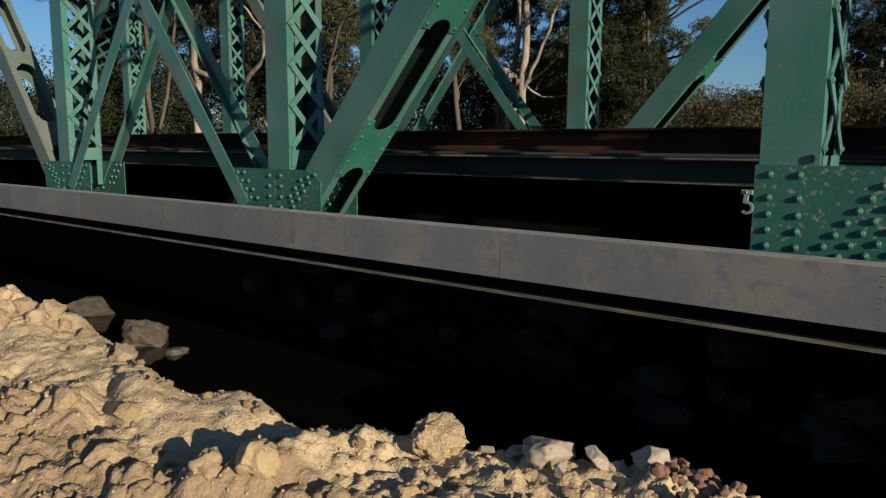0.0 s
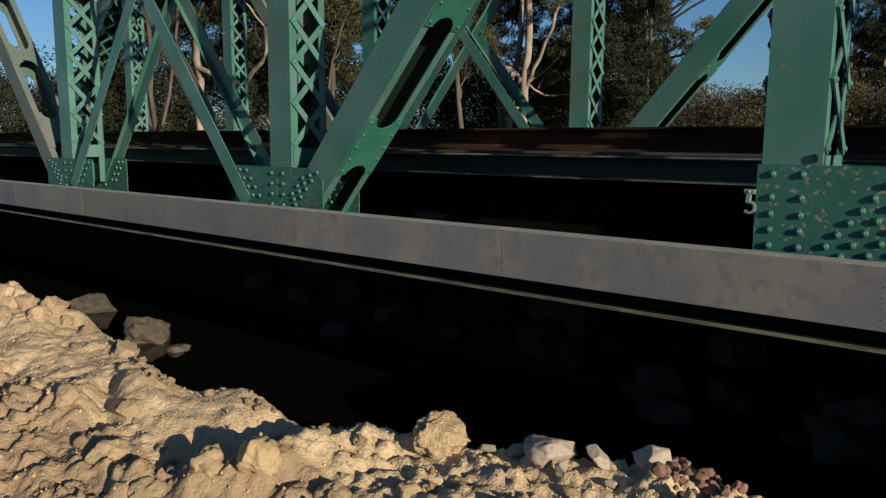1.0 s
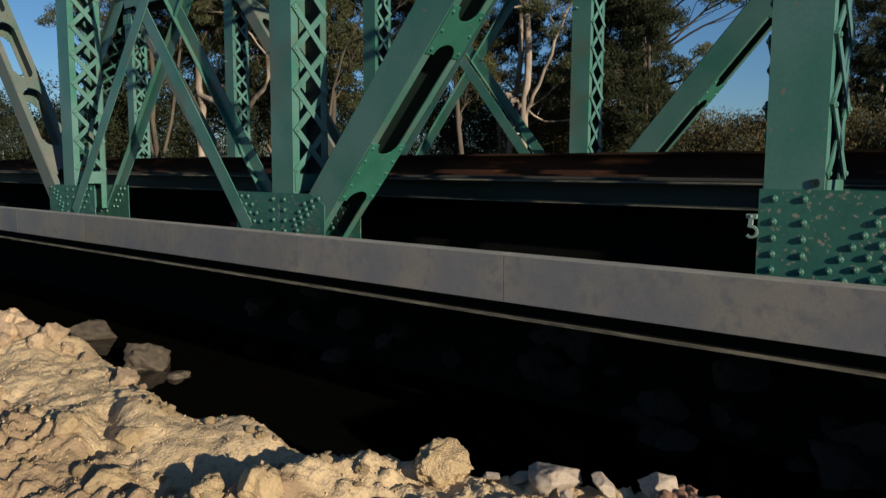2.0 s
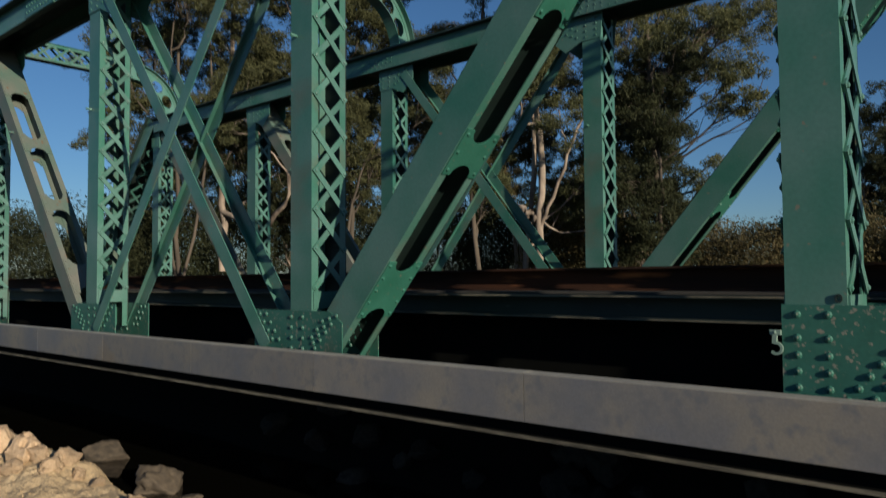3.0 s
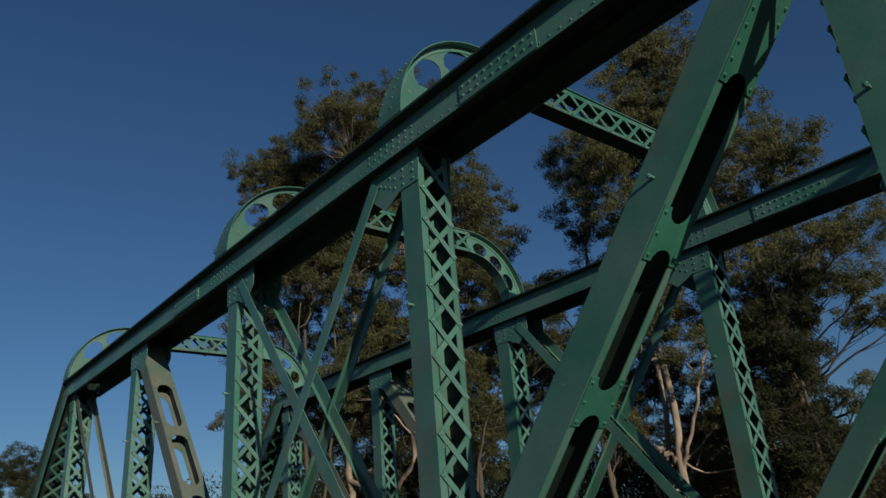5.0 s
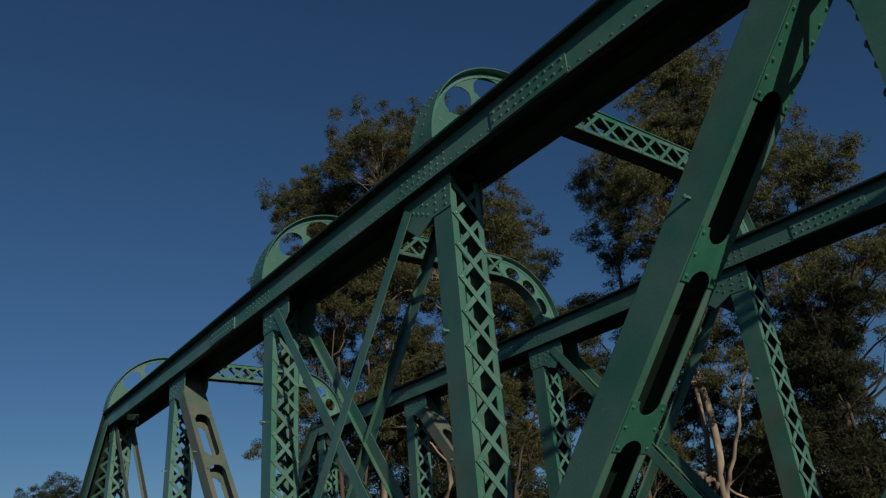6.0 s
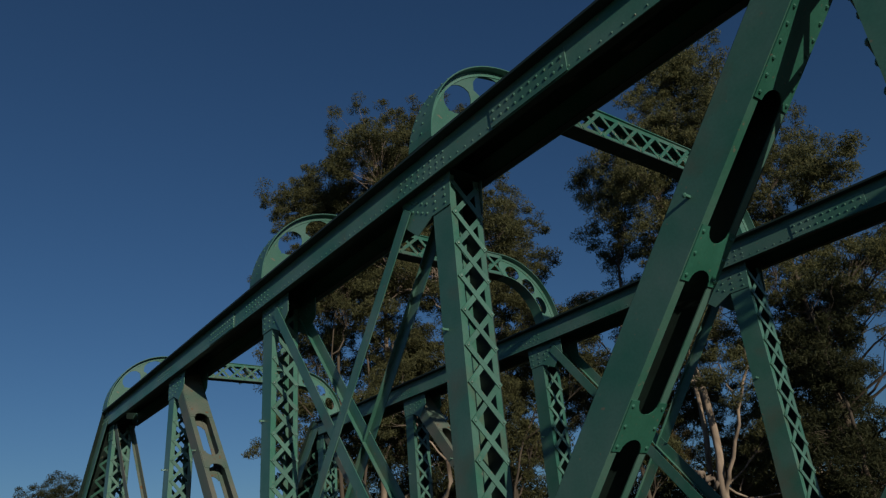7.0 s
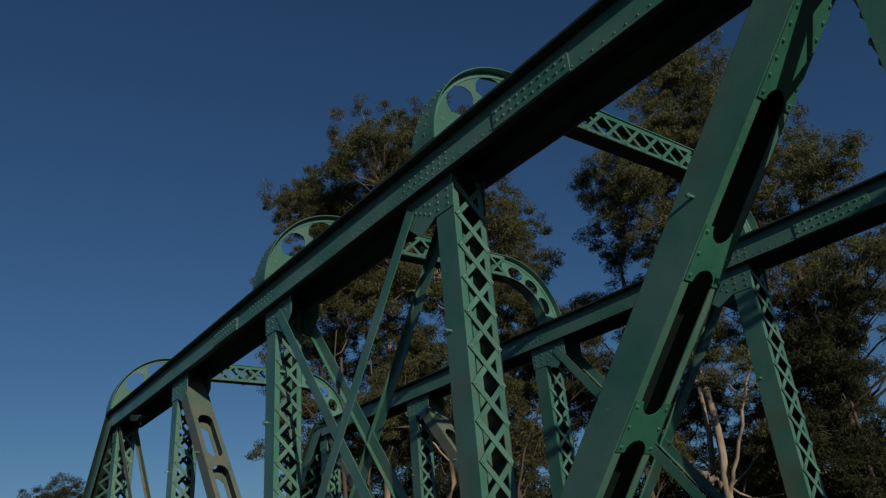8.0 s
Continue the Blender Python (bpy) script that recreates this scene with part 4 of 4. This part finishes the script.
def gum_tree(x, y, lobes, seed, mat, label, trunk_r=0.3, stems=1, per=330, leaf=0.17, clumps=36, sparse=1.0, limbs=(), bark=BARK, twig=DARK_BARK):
    """A gum tree at x, y. lobes: place from its foot and radius of each leafy mass of the crown."""
    rnd, rng = random.Random(seed), np.random.default_rng(seed)
    base = Vector((x, y, -0.6))
    tree = empty("gum_tree", Matrix.Translation(base))
    verts, faces, cen, rad = [], [], [], []
    twig_v, twig_f = [], []
    masses = [(Vector(place), r) for *place, r in lobes]
    trunks = []
    for run, r0 in limbs:
        run = [Vector(p) for p in run]
        pts = []
        for i in range(15):
            f = i / 14 * (len(run) - 1)
            k = min(int(f), len(run) - 2)
            pts.append(run[k].lerp(run[k + 1], f - k) + Vector((rnd.uniform(-0.06, 0.06), rnd.uniform(-0.06, 0.06), 0)))
        tube(verts, faces, pts, [r0 * (1 - 0.7 * i / 14) + 0.01 for i in range(15)], 9)
        trunks.append((pts, r0))
    for k in range(0 if limbs else stems):
        high = max(masses, key=lambda m: m[0].z)[0] if k == 0 else rnd.choice(masses)[0]
        start = Vector((rnd.uniform(-0.5, 0.5) * (stems > 1), rnd.uniform(-0.5, 0.5) * (stems > 1), 0))
        n = 14
        pts = []
        sway = Vector((rnd.uniform(-1.0, 1.0), rnd.uniform(-1.0, 1.0), 0))
        for i in range(n + 1):
            f = i / n
            q = start.lerp(high, f)
            q.x += (start.x - q.x) * 0.5 * (1 - f) + sway.x * math.sin(f * 4.0) + rnd.uniform(-0.08, 0.08)
            q.y += (start.y - q.y) * 0.5 * (1 - f) + sway.y * math.sin(f * 3.1) + rnd.uniform(-0.08, 0.08)
            pts.append(q)
        pts[0] = start
        r0 = trunk_r * (0.62 if k == 0 else 0.36)
        tube(verts, faces, pts, [r0 * (1 - 0.88 * i / n) + 0.015 for i in range(n + 1)], 9)
        trunks.append((pts, r0))
    for p, r in masses:
        pts, r0 = min(trunks, key=lambda t: min((q - p).length for q in t[0]))
        fit_i = min(range(1, len(pts)), key=lambda i: abs(pts[i].z - (p.z - 1.3 * r - 0.25 * (Vector((p.x, p.y)) - Vector((pts[i].x, pts[i].y))).length)))
        q = pts[fit_i]
        rl = max(0.035, r0 * (1 - 0.88 * fit_i / 14) * 0.55)
        run = []
        bow = Vector((rnd.uniform(-0.3, 0.3), rnd.uniform(-0.3, 0.3), rnd.uniform(-0.5, 0.1))) * r
        for j in range(8):
            f = j / 7
            run.append(q.lerp(p, f) + bow * math.sin(math.pi * f) + Vector((rnd.uniform(-0.1, 0.1), rnd.uniform(-0.1, 0.1), rnd.uniform(-0.1, 0.1))) * (0 < j < 7))
        tube(verts, faces, run, [rl * (1 - 0.75 * j / 7) + 0.008 for j in range(8)], 5)
        for c in range(int(clumps * (r / 1.8) ** 2 * sparse)):
            d = Vector((rnd.gauss(0, 1), rnd.gauss(0, 1), rnd.gauss(0, 0.8))).normalized() * r * rnd.uniform(0.35, 1.15)
            t = p + d
            near = run[rnd.randint(4, 7)]
            mid = near.lerp(t, 0.5) + Vector((rnd.uniform(-0.2, 0.2), rnd.uniform(-0.2, 0.2), rnd.uniform(-0.25, 0.25)))
            tube(twig_v, twig_f, [near, mid, t], [0.018, 0.011, 0.005], 4)
            for _ in range(3):
                cen.append(tuple(t + Vector((rnd.uniform(-0.4, 0.4), rnd.uniform(-0.4, 0.4), rnd.uniform(-0.55, 0.2)))))
                rad.append(rnd.uniform(0.2, 0.48))
    me = bpy.data.meshes.new("trunk")
    me.from_pydata([tuple(v) for v in verts], [], faces)
    me.polygons.foreach_set("use_smooth", [True] * len(faces))
    me.materials.append(bark)
    tk = new("trunk", me)
    tk.parent = tree
    me = bpy.data.meshes.new("twigwork")
    me.from_pydata([tuple(v) for v in twig_v], [], twig_f)
    me.materials.append(twig)
    tw = new("twigwork", me)
    tw.parent = tree
    tagged(tw, kind="stuff")
    leaves("crown", cen, rad, int(per / 3), leaf, rng, mat, tree, 0.35)
    return tagged(tree, label, "tree", "gum trees behind the bridge")


TALL = "tall gum tree with pale bark and grey-green crown"
DARKER = "dark green gum tree with drooping branches"
gum_tree(-28.3, 11.6, [(-1.6, -0.3, 19.0, 1.9), (-1.6, -0.7, 20.0, 2.1), (-2.5, -0.6, 15.9, 1.9), (-2.0, 0.4, 16.9, 2.3), (-0.6, 1.0, 20.3, 2.2), (-2.5, -0.2, 12.5, 1.9), (1.8, -1.0, 13.5, 2.2), (-1.4, -2.3, 10.5, 1.4), (-3.0, -1.6, 7.8, 1.4), (-1.0, -0.5, 9.1, 1.5), (-1.2, 1.4, 6.4, 1.4)], 1, LEAF_DEEP, TALL, 0.16, 3, bark=DARK_BARK)
gum_tree(-25.6, 14.0, [(0.6, -2.1, 20.8, 2.2), (0.1, -0.1, 21.9, 2.1), (1.7, 0.5, 21.4, 2.2), (-0.8, -0.9, 17.4, 2.4), (0.1, 0.7, 18.4, 2.4), (3.1, 0.5, 18.8, 2.2), (0.7, -1.2, 14.2, 2.4), (1.6, 0.6, 14.8, 2.3), (-2.7, -0.7, 15.8, 2.2), (-0.6, 1.2, 10.8, 2.2), (0.8, -1.5, 8.2, 1.6), (-0.4, 1.7, 6.6, 1.5), (-9.4, 0.6, 17.3, 1.3), (-4.6, 0.6, 16.1, 1.5), (-2.7, 0.6, 12.6, 1.5), (-0.2, 0.6, 10.4, 1.4), (-7.9, 0.6, 13.9, 1.2), (0.1, 0.6, 14.9, 1.4), (-2.6, 0.6, 7.8, 1.3)], 2, LEAF_DEEP, TALL, 0.17, 4, twig=BARK,
         limbs=[(((-2.92, 0.0, 1.42), (-2.6, 0.0, 3.4), (-2.99, 0.0, 4.9), (-2.67, 0.0, 6.33), (-3.45, 0.0, 8.11), (-1.99, 0.0, 10.0), (-2.4, 0.3, 13.5), (-0.8, -0.3, 17.0), (0.4, 0.0, 21.0)), 0.17),
                (((-2.73, 0.0, 4.15), (-0.91, 0.0, 3.52), (0.58, 0.0, 3.22), (1.19, 0.0, 3.88), (2.19, 0.0, 4.31), (2.12, 0.0, 5.42), (3.23, 0.0, 6.38), (2.93, 0.0, 7.69), (3.3, 0.2, 11.5), (2.3, 0.4, 16.0), (2.2, 0.3, 19.5)), 0.12)])
gum_tree(-22.9, 17.4, [(0.4, -1.9, 18.4, 1.8), (-0.6, 0.1, 17.1, 2.0), (1.7, -0.6, 15.8, 1.6), (2.4, -0.7, 14.2, 1.4), (-1.8, 0.4, 14.5, 2.1), (1.2, -0.6, 12.5, 1.7), (1.9, 0.2, 11.5, 1.3), (-2.4, 0.5, 11.8, 2.0), (-1.0, 1.3, 9.9, 1.7), (-0.4, -1.9, 8.2, 1.8), (0.4, 0.4, 6.4, 1.5), (-1.0, -0.8, 5.0, 1.5), (-0.4, 0.4, 8.8, 1.2), (0.6, 0.4, 6.0, 1.3), (1.8, 0.4, 8.5, 1.1), (-1.3, 0.4, 4.9, 1.2), (5.0, 0.4, 8.6, 1.1), (3.9, 0.4, 10.9, 0.9)], 3, LEAF_DEEP, TALL, 0.18, 2, bark=DARK_BARK)
gum_tree(-17.7, 19.5, [(-0.7, 2.0, 17.7, 1.4), (-0.6, -0.3, 17.4, 0.9), (-0.5, 0.6, 14.3, 1.3), (1.6, -0.4, 15.2, 1.6), (-1.2, 1.5, 11.8, 1.5), (0.4, 1.3, 18.3, 1.4), (-0.8, 2.0, 9.3, 1.4), (-0.3, -0.4, 7.2, 1.3), (0.3, 0.2, 5.2, 1.4)], 4, LEAF, TALL, 0.16, 1, sparse=0.8, bark=DARK_BARK)
gum_tree(-13.8, 19.8, [(-1.6, 1.0, 18.6, 1.7), (0.9, -0.5, 19.8, 1.6), (1.7, 0.3, 20.1, 1.5), (-0.2, -1.9, 15.7, 1.8), (1.0, -1.2, 16.6, 2.1), (2.4, -0.8, 16.9, 2.0), (-0.2, -1.1, 13.1, 1.8), (0.4, 0.8, 13.4, 2.0), (2.8, -0.9, 13.7, 1.8), (-0.2, 0.8, 9.9, 1.6), (-0.7, -1.3, 9.1, 1.5), (0.5, -0.9, 7.3, 1.0), (0.4, 2.2, 5.3, 1.5), (-1.2, 2.4, 4.4, 1.4), (0.9, 1.6, 3.3, 1.1)], 5, LEAF, TALL, 0.26, 3, sparse=0.85,
         limbs=[(((-1.27, 0, 0), (-1.05, 0, 3.2), (-1.02, 0.2, 6.0), (-1.2, 0, 8.4), (-0.6, 0.3, 12.5), (0.9, -0.3, 18.5)), 0.17),
                (((-2.1, 0.3, 0), (-1.9, 0.3, 2.6), (-1.5, 0.4, 5.2), (-1.7, 0.6, 9.5), (-1.5, 1.0, 17.5)), 0.12),
                (((-1.05, 0, 3.0), (-0.5, 0, 3.9), (0.28, 0, 5.8), (1.06, 0, 7.4), (2.2, -0.6, 13.0)), 0.075),
                (((-1.2, 0, 3.3), (-1.7, -0.2, 3.8), (-2.15, -0.3, 4.0)), 0.19)])
gum_tree(-10.7, 21.3, [(-0.6, 0.2, 7.6, 1.5), (0.1, -0.4, 6.3, 1.3), (-0.4, -0.5, 4.6, 1.5), (0.6, 0.2, 3.2, 1.3), (-0.7, 0.4, 2.4, 1.3), (0.3, 0.2, 9.2, 1.4)], 15, LEAF_DARK, DARKER, 0.14, 1, bark=DARK_BARK)
gum_tree(-10.8, 22.5, [(-0.7, -0.4, 18.0, 1.7), (-0.1, 0.9, 15.9, 1.8), (1.9, -1.3, 13.8, 1.7), (1.4, 2.8, 12.0, 1.5), (3.5, -0.9, 10.2, 1.3), (-0.7, 0.9, 13.2, 2.1), (0.3, 1.9, 10.9, 1.2), (3.3, -1.0, 8.3, 0.8), (-0.5, 1.2, 9.9, 2.0), (-0.9, -1.1, 11.2, 2.0), (2.7, -0.5, 7.2, 0.9), (3.8, -0.5, 7.5, 0.7), (2.1, -0.5, 8.7, 1.0), (2.2, -0.5, 5.2, 0.7), (1.5, -0.5, 4.4, 0.8), (3.0, -0.5, 4.8, 0.45), (3.9, -0.5, 6.8, 0.45)], 6, LEAF, TALL, 0.2, 1, sparse=0.7, bark=DARK_BARK)
gum_tree(-12.8, 24.9, [(-0.4, 0.2, 8.5, 2.3), (0.7, -1.6, 7.6, 1.6), (0.9, -1.7, 4.4, 2.0), (-2.0, 1.3, 5.6, 2.3), (-1.8, 0.3, 9.2, 1.7)], 12, LEAF_DARK, DARKER, 0.2, 1)
gum_tree(-27.8, 17.9, [(-2.3, 0.1, 8.3, 2.1), (-1.1, 1.7, 9.1, 2.3), (2.0, 1.3, 6.9, 1.8), (-1.2, -2.7, 7.2, 2.3), (-2.7, -3.7, 8.3, 2.2), (-4.6, -4.8, 6.1, 2.1), (1.2, -1.3, 5.0, 2.2), (-3.0, -2.3, 11.3, 2.1)], 9, LEAF_DARK, DARKER, 0.2, 2)
gum_tree(-18.7, 23.8, [(-1.5, 0.5, 6.9, 1.8), (-0.4, 1.7, 8.0, 1.8), (-0.2, -2.7, 5.5, 1.7), (0.5, 2.7, 5.5, 1.8), (-1.3, -3.2, 8.0, 1.5), (1.4, 0.1, 10.4, 1.5), (-6.3, 0.2, 11.2, 1.5), (-5.2, 0.2, 13.4, 1.3), (-7.6, 0.2, 9.6, 1.6), (-5.4, 0.3, 9.8, 1.4)], 13, SCRUB, "brown-leaved gum tree with bare pale stems", 0.16, 3)
gum_tree(-5.5, 36.5, [(-1.0, 0.3, 6.4, 2.0), (-0.2, 1.8, 8.9, 2.0), (1.5, -0.5, 7.2, 2.2), (0.1, 1.9, 5.2, 2.3), (-1.3, -0.0, 3.9, 1.7)], 7, LEAF_DARK, "small dark tree far behind the bridge", 0.2)
gum_tree(-2.4, 38.9, [(-0.7, -0.9, 7.1, 2.2), (0.8, -0.7, 8.9, 2.3), (0.1, -1.4, 4.9, 2.3), (1.6, -1.7, 5.4, 2.3)], 8, LEAF_DARK, "small dark tree far behind the bridge", 0.2)


gum_tree(-57.7, 5.5, [(0, 0.6, 8.2, 2.0), (-0.8, -1.8, 7.0, 2.0), (0.5, 2.6, 6.6, 2.0), (0, 0.4, 5.0, 2.4)], 14, LEAF_DARK, "round dark tree beyond the end of the bridge", 0.2)


def scrub(start, end, bow, height, count, seed, mat, label):
    """A belt of bushes from start to end, bowed outwards by bow metres."""
    rng = np.random.default_rng(seed)
    a, b = Vector((*start, 0)), Vector((*end, 0))
    side = Vector((b.y - a.y, a.x - b.x, 0)).normalized()
    cen, rad = [], []
    for t in rng.uniform(0, 1, count):
        p = a.lerp(b, t) + side * (bow * math.sin(math.pi * t) + rng.normal() * 2.0)
        h = height * (0.72 + 0.5 * noise.noise((t * 9.0, seed, 0)))
        cen.append((p.x, p.y, -0.6 + h * rng.random() ** 0.7))
        rad.append(0.8 + 0.6 * rng.random())
    ob = leaves("scrub", cen, rad, 400, 0.115, rng, mat, None, 0.1, kind="stuff", slim=0.26)
    return tagged(ob, label, "bushes")


scrub((1, 32), (-19, 26), 1.6, 4.8, 420, 11, SCRUB, "brownish green scrub along the far bank")
scrub((-17, 30), (-35, 11), 1.9, 7.0, 620, 12, LEAF_DARK, "dark green scrub under the gum trees")
scrub((-43, 19), (-48, -1), 1.0, 5.8, 430, 13, LEAF_DARK, "dark green bushes beyond the end of the bridge")
